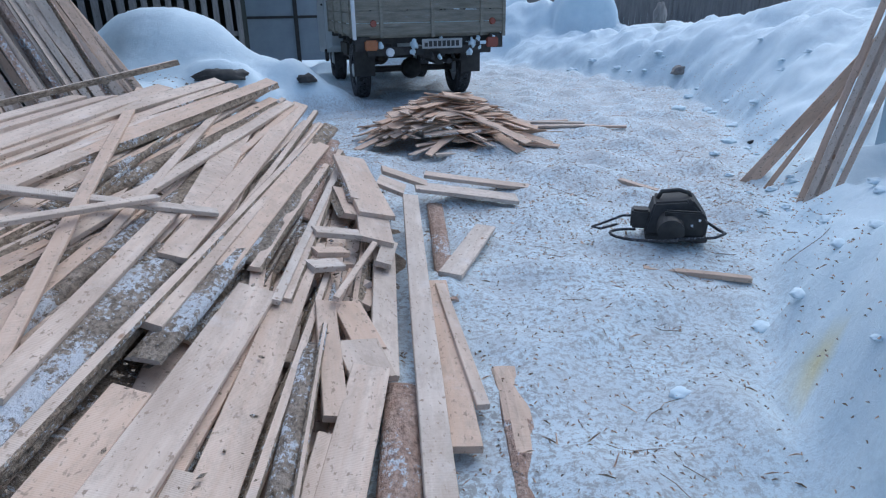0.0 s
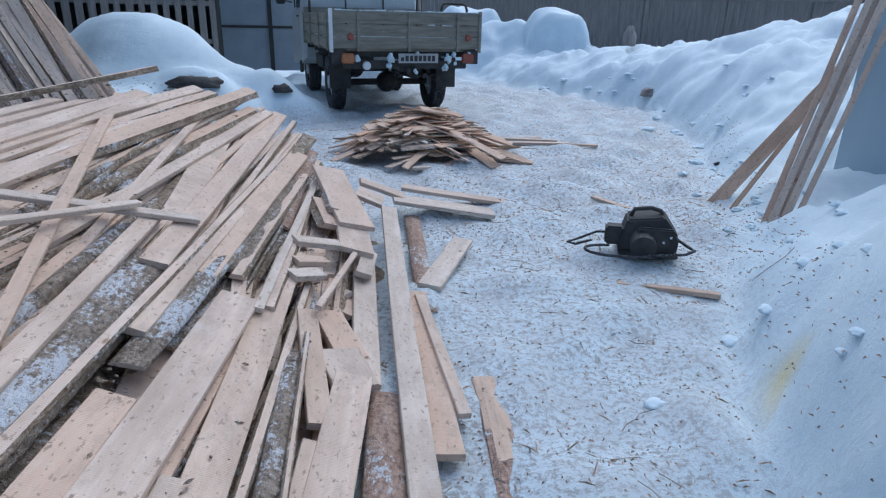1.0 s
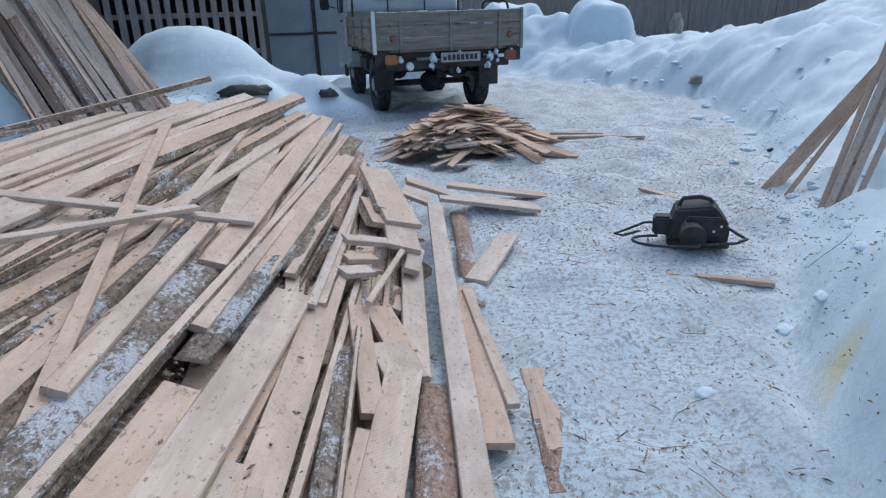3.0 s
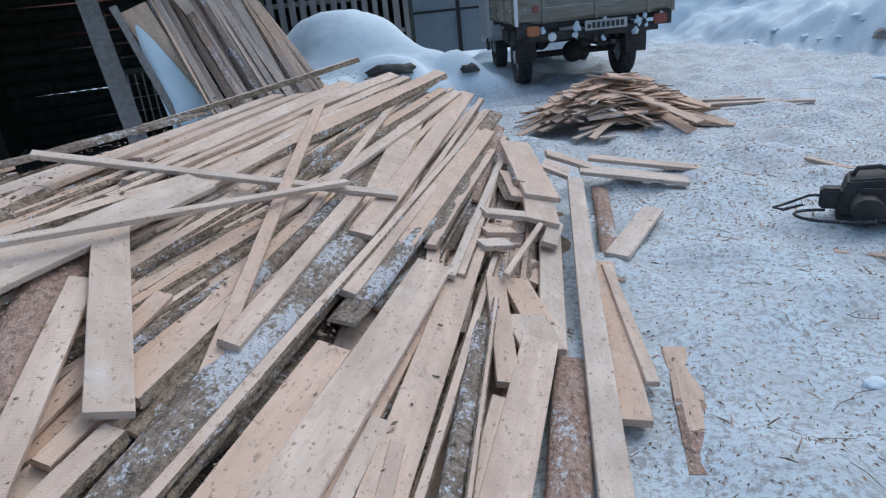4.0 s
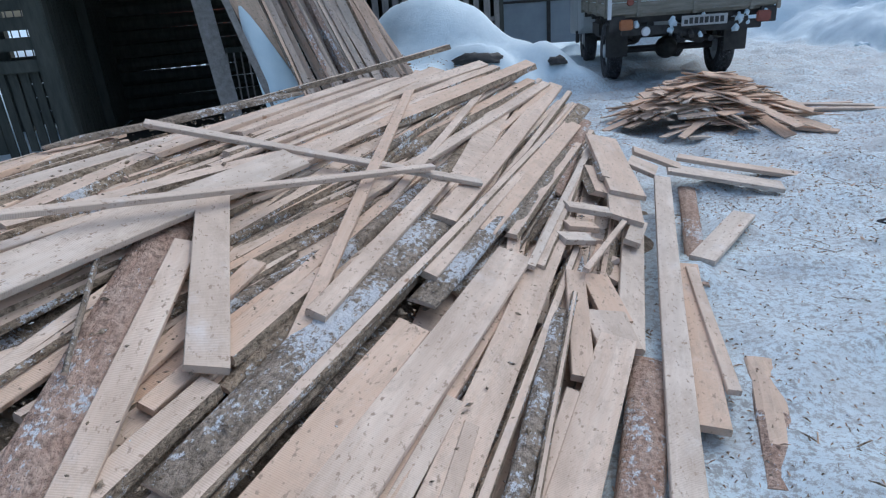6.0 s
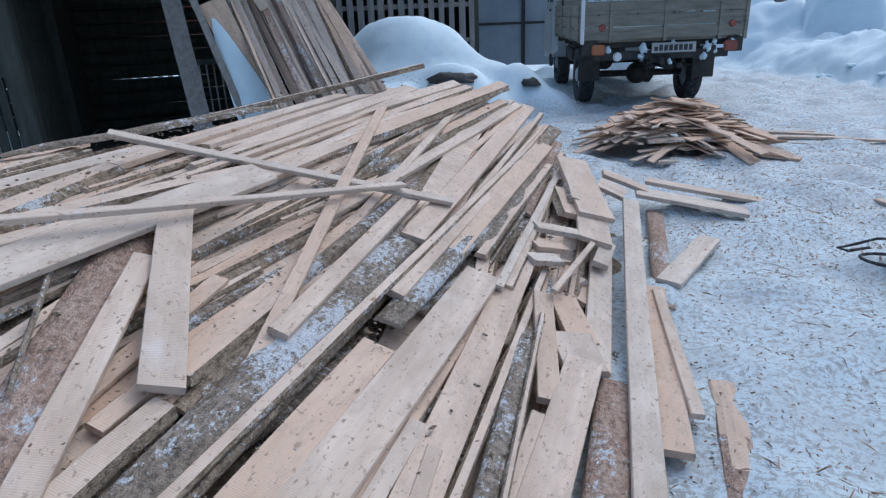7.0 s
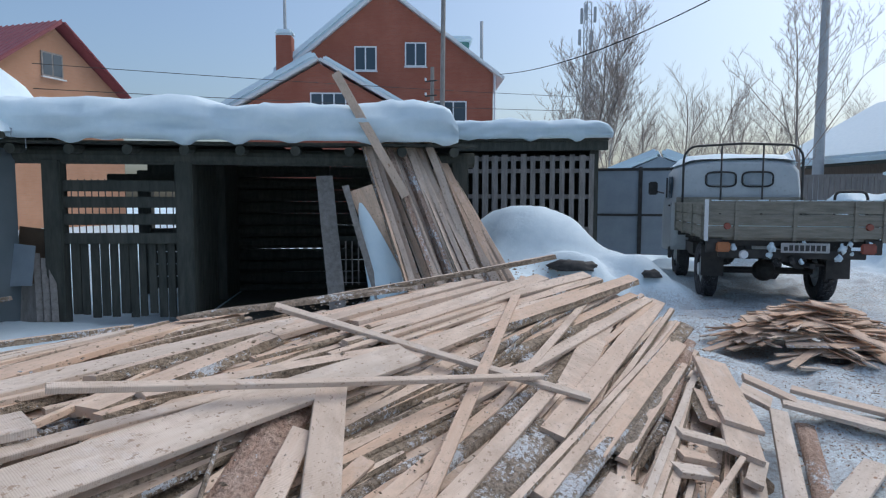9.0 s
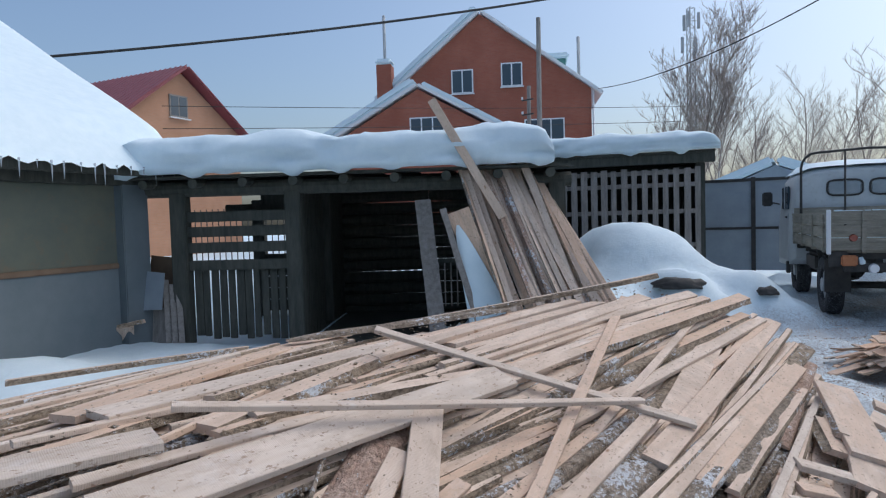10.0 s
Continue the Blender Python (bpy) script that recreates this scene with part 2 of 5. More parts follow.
def box(bm, x0, x1, y0, y1, z0, z1, bevel=0.0, m=None):
    r = bmesh.ops.create_cube(bm, size=1.0)
    vs = r["verts"]
    bmesh.ops.scale(bm, vec=(abs(x1 - x0), abs(y1 - y0), abs(z1 - z0)), verts=vs)
    bmesh.ops.translate(bm, vec=((x0 + x1) / 2, (y0 + y1) / 2, (z0 + z1) / 2), verts=vs)
    if bevel:
        es = list({e for v in vs for e in v.link_edges})
        vs = [v for v in bmesh.ops.bevel(bm, geom=es, offset=bevel, segments=2, affect="EDGES")["verts"]] if bevel else vs
    if m is not None:
        bmesh.ops.transform(bm, matrix=m, verts=[v for v in vs if v.is_valid])
    return vs


def boxed(name, dims, material, parent=None, bevel=0.0, label=""):
    bm = bmesh.new()
    box(bm, *dims, bevel)
    return part(name, bm, material, parent, label)


def rod(bm, a, b, r0, r1=None, seg=8):
    a, b = Vector(a), Vector(b)
    r1 = r0 if r1 is None else r1
    d = b - a
    g = bmesh.ops.create_cone(bm, cap_ends=True, segments=seg, radius1=r0, radius2=r1, depth=d.length)
    m = Matrix.Translation((a + b) / 2) @ d.to_track_quat("Z", "Y").to_matrix().to_4x4()
    bmesh.ops.transform(bm, matrix=m, verts=g["verts"])
    return g["verts"]


def tube(name, pts, r, material, parent=None, cyclic=False):
    """A bent round tube through the points, as a mesh."""
    bm = bmesh.new()
    rings = []
    n = 8
    for i, p in enumerate(pts):
        p = Vector(p)
        d = (Vector(pts[min(i + 1, len(pts) - 1)]) - Vector(pts[max(i - 1, 0)])).normalized()
        side = d.orthogonal().normalized() if i == 0 else (side - d * side.dot(d)).normalized()
        up = d.cross(side)
        rings.append([bm.verts.new(p + r * (math.cos(k * 2 * math.pi / n) * side + math.sin(k * 2 * math.pi / n) * up)) for k in range(n)])
    for a, b in zip(rings, rings[1:]):
        for k in range(n):
            bm.faces.new((a[k], a[(k + 1) % n], b[(k + 1) % n], b[k]))
    bm.faces.new(rings[0][::-1])
    bm.faces.new(rings[-1])
    for f in bm.faces:
        f.smooth = True
    return part(name, bm, material, parent)


def thing(name, at, rz=0.0, label="", category="", group="", kind=""):
    ob = new(name)
    ob.matrix_world = pose(*at, 0, 0, rz)
    return tagged(ob, label, category, group, kind)


# ---- ground ----
def smooth(t):
    t = min(1.0, max(0.0, t))
    return t * t * (3 - 2 * t)


def pile_height(x, y):
    z = 0.03 + 0.04 * smooth((0.1 - x) / 0.4) + 0.67 * min(1.0, max(0.0, (-0.3 - x) / 1.6))
    z += 0.20 * smooth((y - 3.2) / 1.6) * smooth((-0.7 - x) / 0.9)
    return z * (1 - 0.75 * smooth((-2.9 - x) / 1.3))


EDGE_Y = (-4.0, 1.7, 2.0, 2.9, 4.6, 5.6, 7.2, 9.7, 12.0, 13.5, 16.0, 30.0)
EDGE_X = (0.85, 0.90, 0.98, 1.34, 2.05, 2.30, 2.80, 2.90, 1.9, 0.9, 0.2, -2.0)
EDGE_S = (0.22, 0.22, 0.22, 0.3, 0.45, 0.5, 0.65, 0.65, 0.55, 0.55, 0.5, 0.5)
EDGE_H = (0.95, 0.95, 0.95, 0.6, 0.32, 0.6, 1.35, 1.35, 0.75, 0.75, 0.6, 0.6)


def mound(x, y, cx, cy, rx, ry, h):
    d = math.hypot((x - cx) / rx, (y - cy) / ry) * (1 + 0.18 * noise.noise((x * 1.5, y * 1.5, cx)))
    return h * (1 - d * d) ** 0.5 if d < 0.86 else h * 0.51 * smooth((1.5 - d) / 0.64)


def block(x, y, cx, cy, rx, ry, h):
    d = (abs((x - cx) / rx) ** 4 + abs((y - cy) / ry) ** 4) ** 0.25 * (1 + 0.15 * noise.noise((x * 2.2, y * 2.2, cy)))
    return h * (1 - d ** 5) ** 0.5 if d < 1 else 0.0


def ground_height(x, y):
    n = noise.noise((x * 0.9, y * 0.9, 0.3))
    n2 = noise.noise((x * 3.1, y * 3.1, 1.7))
    h = 0.012 * n + 0.012 * n2 + 0.022 * noise.noise((x * 5.5, y * 5.5, 8.2))
    if y < 60 and -14 < x < 14:
        e = np.interp(y, EDGE_Y, EDGE_X) + 0.12 * n2
        d = x - e
        if d > 0:
            big = float(np.interp(y, EDGE_Y, EDGE_H))
            h += big * (1 - math.exp(-d / float(np.interp(y, EDGE_Y, EDGE_S)))) * (1 + 0.22 * n) + min(1, d * 2.5) * (0.07 * n2 + 0.05 * noise.noise((x * 6.5, y * 6.5, 2.2)) + 0.10 * noise.noise((x * 1.6, y * 1.6, 9.1)) + 0.13 * abs(noise.noise((x * 2.3, y * 2.3, 4.4))) + 0.05 * abs(noise.noise((x * 5.2, y * 5.2, 7.7))) - 0.06)
        # snow under the sheds and behind the boards
        l = smooth((-2.3 - x) / 1.2) * smooth((y - 4.6) / 1.4) * smooth((9.6 - y) / 1.2)
        h += 0.42 * l * (1 + 0.25 * n)
        l = smooth((-3.4 - x) / 0.8) * smooth((4.2 - y) / 1.5)
        h += 0.20 * l * (1 + 0.5 * n)
        h += 0.16 * smooth(1 - math.hypot(x + 5.9, (y - 1.6)) / 1.2)
        h = max(h, mound(x, y, -3.9, 8.45, 1.30, 0.85, 1.28) + 0.07 * n + 0.05 * n2 + 0.03 * noise.noise((x * 7, y * 7, 6.6)))
        h = max(h, mound(x, y, -4.75, 7.9, 0.35, 0.3, 1.05), mound(x, y, -3.15, 7.85, 0.85, 0.42, 0.66) + 0.10 * n2 + 0.06 * abs(noise.noise((x * 4.2, y * 4.2, 3.1))), mound(x, y, -2.48, 8.30, 0.72, 0.46, 0.62) + 0.10 * n2 + 0.06 * abs(noise.noise((x * 4.2, y * 4.2, 3.1))))
        h = max(h, mound(x, y, -2.75, 8.6, 0.75, 0.5, 0.52) + 0.12 * n2 + 0.05 * noise.noise((x * 7, y * 7, 6.6)), mound(x, y, -3.6, 7.5, 0.9, 0.6, 0.44) + 0.10 * n2 + 0.05 * n)
        if y > 13:
            lump = 0.25 * noise.noise((x * 1.8, y * 1.8, 5.5)) + 0.06 * n2
            h = max(h, block(x, y, 2.4, 15.3, 0.74, 0.62, 1.5) + lump * 0.7, mound(x, y, 1.5, 15.9, 1.3, 0.9, 1.25) + lump, mound(x, y, 0.4, 17.0, 1.4, 0.8, 1.5) + lump)
        h = max(h, 0.10 * smooth((y - 15) / 4))
        sx, sy = (x + 6.74) * 0.793 + (y - 3.38) * 0.609, -(x + 6.74) * 0.609 + (y - 3.38) * 0.793
        if -0.2 < sx < 4.0 and 0.15 < sy < 2.7:
            h *= 0.12
    return h


def axis(lo, hi, fine, far):
    inner = list(np.arange(lo, hi + 1e-6, fine))
    out, s = [], fine
    x = hi
    while x < far:
        s *= 1.35
        x += s
        out.append(x)
    left, s, x = [], fine, lo
    while x > -far:
        s *= 1.35
        x -= s
        left.append(x)
    return left[::-1] + inner + out


xs, ys = axis(-7.5, 5.0, 0.075, 1500), axis(-1.0, 17.0, 0.085, 1500)
verts = [(x, y, ground_height(x, y)) for y in ys for x in xs]
nx = len(xs)
faces = [(j * nx + i, j * nx + i + 1, (j + 1) * nx + i + 1, (j + 1) * nx + i) for j in range(len(ys) - 1) for i in range(nx - 1)]
me = bpy.data.meshes.new("ground")
me.from_pydata(verts, [], faces)
me.materials.append(YARD)
me.polygons.foreach_set("use_smooth", [True] * len(faces))
tr = me.attributes.new("trodden", "FLOAT", "POINT")
yl = me.attributes.new("yellow", "FLOAT", "POINT")
tread, stain = [], []
for x, y, z in verts:
    e = float(np.interp(y, EDGE_Y, EDGE_X))
    a = smooth((e + 0.15 - x) / 0.5) * smooth((x + 2.6) / 0.8) * smooth((16 - y) / 4) * smooth((0.28 - z) / 0.2)
    tread.append(a * (0.75 + 0.25 * smooth((y - 3.0) / 2.5)) + 0.03)
    stain.append(smooth(1.1 - math.hypot((x - 1.07) / 0.06, (y - 2.09) / 0.075)))
tr.data.foreach_set("value", tread)
yl.data.foreach_set("value", stain)
tagged(new("ground", me), "trodden yard snow strewn with sawdust, banked at the edges", "ground", kind="structure")


# ---- boards ----
RNG = random.Random(11)
LABELS = {
    "clean": "fresh sawn spruce board lying on the heap",
    "pale": "thin pale dusted batten lying across the heap",
    "wane": "unedged sawn board with bark along its edges",
    "slab": "rough bark-covered slab offcut in the heap",
    "slabsnow": "bark slab offcut with snow caught in it",
    "slabred": "slab offcut with frosted reddish inner bark",
    "slabhalf": "half-debarked slab lying on the snow",
    "fresh": "thin fresh orange offcut in the small heap",
}


def board_mesh(length, w, kind, th, rng):
    n = max(3, min(14, int(length / 0.16)))
    o = rng.uniform(0, 100)
    warp = rng.uniform(-0.006, 0.006) * length
    bm = bmesh.new()
    rings = []
    for i in range(n + 1):
        s = i / n
        x = s * length
        sag = warp * 4 * s * (1 - s)
        j0 = noise.noise((x * 2.5, o, 0.0))
        j1 = noise.noise((x * 2.5, o, 5.0))
        if kind.startswith("slab"):
            taper = 1 - 0.12 * s + 0.10 * j0
            pts = [(-w / 2 * taper, -th)]
            for k in range(7):
                a = math.pi * (1 - k / 6)
                b = 0.006 * noise.noise((x * 14, k * 1.7, o))
                pts.append((w / 2 * taper * math.cos(a), -th + (th + b) * math.sin(a) ** 0.7 * min(1.0, 0.4 + 4 * min(s, 1 - s)) + 0.003))
            pts.append((w / 2 * taper, -th))
        elif kind == "wane":
            l, r = -w * (0.37 + 0.10 * j0), w * (0.37 + 0.10 * j1)
            pts = [(-w * 0.55 + 0.01 * j0, -th), (l - 0.006, -th * 0.45), (l, 0), (r, 0), (r + 0.006, -th * 0.45), (w * 0.55 + 0.01 * j1, -th)]
        else:
            c = 0.0025
            e = 0.02 * w * j0
            pts = [(-w / 2 + e, -th + c), (-w / 2 + e, -c), (-w / 2 + c + e, 0), (w / 2 - c + e, 0), (w / 2 + e, -c), (w / 2 + e, -th + c), (w / 2 - c + e, -th), (-w / 2 + c + e, -th)]
        skew = rng.uniform(-0.1, 0.1) if i in (0, n) else 0
        rings.append([bm.verts.new((x + skew * y, y, z + sag)) for y, z in pts])
    m = len(rings[0])
    for i, (a, b) in enumerate(zip(rings, rings[1:])):
        for k in range(m):
            f = bm.faces.new((a[k], a[(k + 1) % m], b[(k + 1) % m], b[k]))
            if kind == "wane":
                f.material_index = 0 if k in (2, 5) else 1
            elif kind == "slabhalf":
                f.material_index = 0 if k == m - 1 or abs(k - 3.5) < 3.3 * (1 - 1.5 * i / n) else 1
            elif kind.startswith("slab"):
                f.material_index = 0 if k == m - 1 else 1
                f.smooth = True
    bm.faces.new(rings[0])
    bm.faces.new(rings[-1][::-1])
    bmesh.ops.recalc_face_normals(bm, faces=bm.faces)
    return bm


BARKS = {"wane": BARK, "slab": BARK, "slabsnow": BARK_SNOW, "slabred": BARK_RED, "slabhalf": BARK_RED}
HEAP = "boards in the large heap"


def board(a, b, w, kind, th=0.028, roll=None, group=HEAP, label="", name="", split=True):
    """A board whose upper face runs from a to b."""
    a, b = Vector(a), Vector(b)
    d = b - a
    faces = {"pale": PALE, "fresh": FRESH}.get(kind, SAWN)
    if kind == "clean" and RNG.random() < 0.3:
        faces = PALE
    name = name or ("slab_offcut" if kind.startswith("slab") else "batten" if kind == "pale" else "board")
    bm = board_mesh(d.length, w, kind, th, RNG)
    skin = None
    if split and kind in BARKS:
        skin = bm.copy()
        bmesh.ops.delete(skin, geom=[f for f in skin.faces if f.material_index == 0], context="FACES")
        bmesh.ops.delete(bm, geom=[f for f in bm.faces if f.material_index == 1], context="FACES")
        for f in skin.faces:
            f.material_index = 0
    ob = part(name, bm, [faces, BARKS.get(kind, BARK)])
    if skin is not None:
        part("bark", skin, BARKS[kind], ob, "rough bark with frost in it")
    x = d.normalized()
    y = Vector((0, 0, 1)).cross(x).normalized()
    rot = Matrix((x, y, x.cross(y))).transposed().to_4x4()
    if roll is None:
        # boards lie back on the slope of the heap
        m = (a + b) / 2
        fall = (pile_height(m.x + 0.1 * y.x, m.y + 0.1 * y.y) - pile_height(m.x - 0.1 * y.x, m.y - 0.1 * y.y)) / 0.2
        roll = RNG.uniform(-5, 5) + (0.75 * math.degrees(math.atan(fall)) if group == HEAP else 0)
    ob.matrix_world = Matrix.Translation(a) @ rot @ pose(0, 0, 0, roll, 0, 0)
    return tagged(ob, label or LABELS[kind], "board", group)


# boards, slabs and laths that lie on top of the heap
board((-2.97, 2.43, 0.733), (-2.41, 0.78, 0.770), 0.120, "clean", 0.026)
board((-2.39, 2.56, 0.749), (-2.29, 0.84, 0.783), 0.130, "clean", 0.026)
board((-2.38, 2.33, 0.744), (-2.19, 1.16, 0.779), 0.063, "wane", 0.030)
board((-2.37, 2.45, 0.755), (-1.96, 1.02, 0.759), 0.107, "wane", 0.030)
board((-2.21, 1.41, 0.750), (-1.90, 0.80, 0.773), 0.020, "clean", 0.020)
board((-1.91, 0.85, 0.789), (-2.01, 0.35, 0.786), 0.137, "pale", 0.024)
board((-2.23, 1.51, 0.749), (-2.22, 0.59, 0.782), 0.050, "clean", 0.020)
board((-2.35, 1.39, 0.733), (-2.11, 0.61, 0.767), 0.062, "wane", 0.030)
board((-1.94, 1.59, 0.742), (-1.76, 0.79, 0.710), 0.056, "clean", 0.026)
board((-1.82, 1.55, 0.716), (-1.85, 0.61, 0.753), 0.041, "clean", 0.020)
board((-1.69, 2.21, 0.704), (-1.71, 0.61, 0.716), 0.138, "pale", 0.024)
board((-1.67, 2.82, 0.666), (-1.92, 1.16, 0.770), 0.061, "wane", 0.030)
board((-2.03, 2.50, 0.754), (-1.89, 1.01, 0.755), 0.051, "wane", 0.030)
board((-2.32, 2.63, 0.734), (-1.82, 0.57, 0.708), 0.068, "wane", 0.030)
board((-2.21, 1.97, 0.890), (-1.07, 2.69, 0.486), 0.046, "pale", 0.020)
board((-1.88, 0.88, 0.872), (-1.25, 2.58, 0.584), 0.033, "pale", 0.020)
board((-1.68, 1.72, 0.707), (-1.18, 1.08, 0.492), 0.107, "pale", 0.024)
board((-1.18, 1.08, 0.452), (-1.12, 0.42, 0.435), 0.070, "wane", 0.030)
board((-1.72, 1.57, 0.676), (-1.14, 0.45, 0.435), 0.154, "slabred", 0.030)
board((-1.57, 1.46, 0.634), (-1.04, 0.46, 0.415), 0.073, "clean", 0.026)
board((-1.84, 1.44, 0.720), (-1.38, 0.88, 0.572), 0.015, "slabsnow", 0.020)
board((-1.66, 1.61, 0.623), (-1.42, 0.21, 0.530), 0.051, "wane", 0.030)
board((-1.59, 1.49, 0.594), (-1.47, 0.48, 0.569), 0.036, "wane", 0.020)
board((-1.69, 1.78, 0.614), (-1.66, 0.30, 0.607), 0.049, "wane", 0.020)
board((-1.67, 1.87, 0.631), (-1.72, 0.32, 0.652), 0.043, "wane", 0.020)
board((-1.60, 2.93, 0.600), (-1.57, 1.36, 0.588), 0.053, "wane", 0.030)
board((-1.49, 2.80, 0.545), (-1.53, 1.29, 0.560), 0.063, "slab", 0.028)
board((-1.41, 2.76, 0.514), (-1.47, 1.21, 0.550), 0.035, "wane", 0.020)
board((-1.35, 2.71, 0.481), (-1.46, 1.17, 0.520), 0.043, "slab", 0.020)
board((-1.30, 2.71, 0.459), (-1.40, 1.10, 0.499), 0.055, "slabsnow", 0.030)
board((-1.38, 2.77, 0.515), (-1.24, 0.94, 0.463), 0.048, "clean", 0.020)
board((-1.24, 1.68, 0.479), (-1.21, 1.17, 0.469), 0.065, "wane", 0.030)
board((-1.19, 1.60, 0.438), (-1.17, 1.11, 0.426), 0.061, "slab", 0.028)
board((-1.88, 3.81, 0.839), (-1.02, 1.01, 0.374), 0.049, "clean", 0.020)
board((-1.23, 2.67, 0.519), (-1.11, 1.43, 0.467), 0.065, "clean", 0.026)
board((-1.14, 2.42, 0.450), (-1.04, 0.80, 0.402), 0.169, "slabsnow", 0.030)
board((-1.05, 4.19, 0.472), (-0.98, 0.54, 0.399), 0.037, "wane", 0.020)
board((-1.12, 3.89, 0.418), (-0.96, 0.66, 0.378), 0.025, "slab", 0.020)
board((-1.00, 4.20, 0.448), (-0.96, 2.35, 0.394), 0.129, "clean", 0.026)
board((-0.95, 3.84, 0.394), (-0.94, 1.76, 0.376), 0.113, "slabsnow", 0.030)
board((-1.04, 3.63, 0.440), (-0.98, 1.89, 0.401), 0.077, "clean", 0.026)
board((-0.91, 1.63, 0.352), (-0.88, 0.63, 0.343), 0.107, "clean", 0.026)
board((-0.80, 2.30, 0.326), (-0.77, 0.68, 0.317), 0.140, "clean", 0.026)
board((-0.74, 2.86, 0.291), (-0.58, 0.83, 0.225), 0.115, "clean", 0.026)
board((-0.77, 2.65, 0.260), (-0.70, 0.82, 0.268), 0.041, "clean", 0.020)
board((-0.70, 1.43, 0.265), (-0.67, 0.79, 0.259), 0.052, "pale", 0.024)
board((-0.63, 1.37, 0.244), (-0.55, 0.84, 0.217), 0.042, "clean", 0.020)
board((-0.64, 2.68, 0.219), (-0.51, 0.91, 0.202), 0.031, "wane", 0.020)
board((-0.57, 2.14, 0.210), (-0.44, 0.95, 0.159), 0.073, "slabsnow", 0.030)
board((-0.55, 2.23, 0.224), (-0.39, 0.96, 0.156), 0.014, "wane", 0.020)
board((-0.83, 3.94, 0.355), (-0.72, 2.24, 0.306), 0.035, "clean", 0.020)
board((-0.82, 3.66, 0.337), (-0.70, 2.30, 0.283), 0.049, "wane", 0.020)
board((-0.90, 3.93, 0.374), (-0.86, 2.45, 0.341), 0.049, "wane", 0.020)
board((-0.98, 4.49, 0.421), (-0.85, 3.12, 0.331), 0.112, "slabred", 0.030)
board((-0.91, 3.47, 0.368), (-0.89, 2.50, 0.357), 0.114, "slabsnow", 0.030)
board((-0.77, 3.94, 0.416), (-0.51, 3.28, 0.276), 0.189, "clean", 0.026)
board((-0.60, 3.59, 0.284), (-0.48, 3.03, 0.233), 0.165, "clean", 0.026)
board((-0.79, 3.86, 0.393), (-0.64, 3.38, 0.330), 0.056, "wane", 0.030)
board((-0.75, 3.56, 0.335), (-0.63, 3.25, 0.285), 0.124, "wane", 0.030)
board((-0.40, 3.84, 0.210), (-0.06, 1.14, 0.084), 0.089, "clean", 0.026)
board((-0.20, 2.89, 0.090), (-0.05, 1.78, 0.066), 0.093, "clean", 0.026)
board((-0.18, 2.84, 0.098), (-0.00, 1.97, 0.076), 0.045, "clean", 0.020)
board((0.09, 2.30, 0.028), (0.13, 1.64, 0.027), 0.111, "slabhalf", 0.030)
board((-0.37, 2.08, 0.144), (-0.35, 0.99, 0.142), 0.126, "clean", 0.026)
board((-0.26, 2.09, 0.087), (-0.19, 1.09, 0.083), 0.130, "slabred", 0.030)
board((-0.44, 2.21, 0.169), (-0.35, 2.03, 0.127), 0.157, "clean", 0.026)
board((-0.59, 2.41, 0.222), (-0.43, 1.80, 0.150), 0.076, "clean", 0.026)
board((-0.46, 3.12, 0.154), (-0.33, 2.11, 0.100), 0.103, "clean", 0.026)
board((-0.49, 3.02, 0.226), (-0.54, 2.38, 0.251), 0.026, "clean", 0.020)
board((-0.53, 2.48, 0.185), (-0.39, 2.22, 0.127), 0.118, "clean", 0.026)
board((-0.43, 3.12, 0.194), (-0.43, 2.85, 0.191), 0.075, "clean", 0.026)
board((-0.43, 1.72, 0.150), (-0.40, 1.00, 0.140), 0.074, "clean", 0.026)
board((0.04, 3.72, 0.062), (-0.14, 2.98, 0.085), 0.115, "clean", 0.026)
board((-0.40, 4.19, 0.171), (0.26, 4.31, 0.049), 0.142, "clean", 0.026)
board((-0.37, 4.58, 0.148), (0.36, 4.59, 0.049), 0.091, "clean", 0.026)
board((-0.61, 4.20, 0.280), (-0.33, 4.26, 0.162), 0.097, "clean", 0.026)
board((-0.60, 3.94, 0.281), (-0.44, 3.93, 0.218), 0.159, "clean", 0.026)
board((-0.28, 4.18, 0.068), (-0.14, 2.80, 0.055), 0.103, "slabred", 0.030)
board((-0.74, 2.91, 0.330), (-0.53, 3.09, 0.242), 0.081, "clean", 0.026)
board((-0.70, 2.73, 0.302), (-0.59, 2.84, 0.259), 0.066, "clean", 0.026)
board((-0.69, 2.60, 0.292), (-0.59, 2.72, 0.250), 0.081, "clean", 0.026)
board((-1.80, 4.12, 0.962), (-2.90, 2.58, 0.739), 0.057, "wane", 0.030)
board((-2.33, 3.17, 0.829), (-2.81, 1.93, 0.800), 0.076, "slabsnow", 0.030)
board((-1.62, 4.29, 0.825), (-1.96, 2.47, 0.752), 0.076, "clean", 0.026)
board((-1.55, 4.34, 0.795), (-1.84, 2.70, 0.700), 0.077, "wane", 0.030)
board((-1.38, 4.59, 0.786), (-1.77, 2.37, 0.683), 0.109, "wane", 0.030)
board((-1.80, 3.93, 0.834), (-1.93, 2.16, 0.750), 0.100, "clean", 0.026)
board((-1.81, 3.77, 0.795), (-1.90, 2.25, 0.735), 0.071, "clean", 0.026)
board((-1.95, 3.59, 0.828), (-2.14, 2.38, 0.760), 0.118, "clean", 0.026)
board((-2.11, 3.60, 0.829), (-2.23, 1.97, 0.762), 0.081, "clean", 0.026)
board((-2.26, 3.58, 0.798), (-2.46, 1.86, 0.732), 0.093, "wane", 0.030)
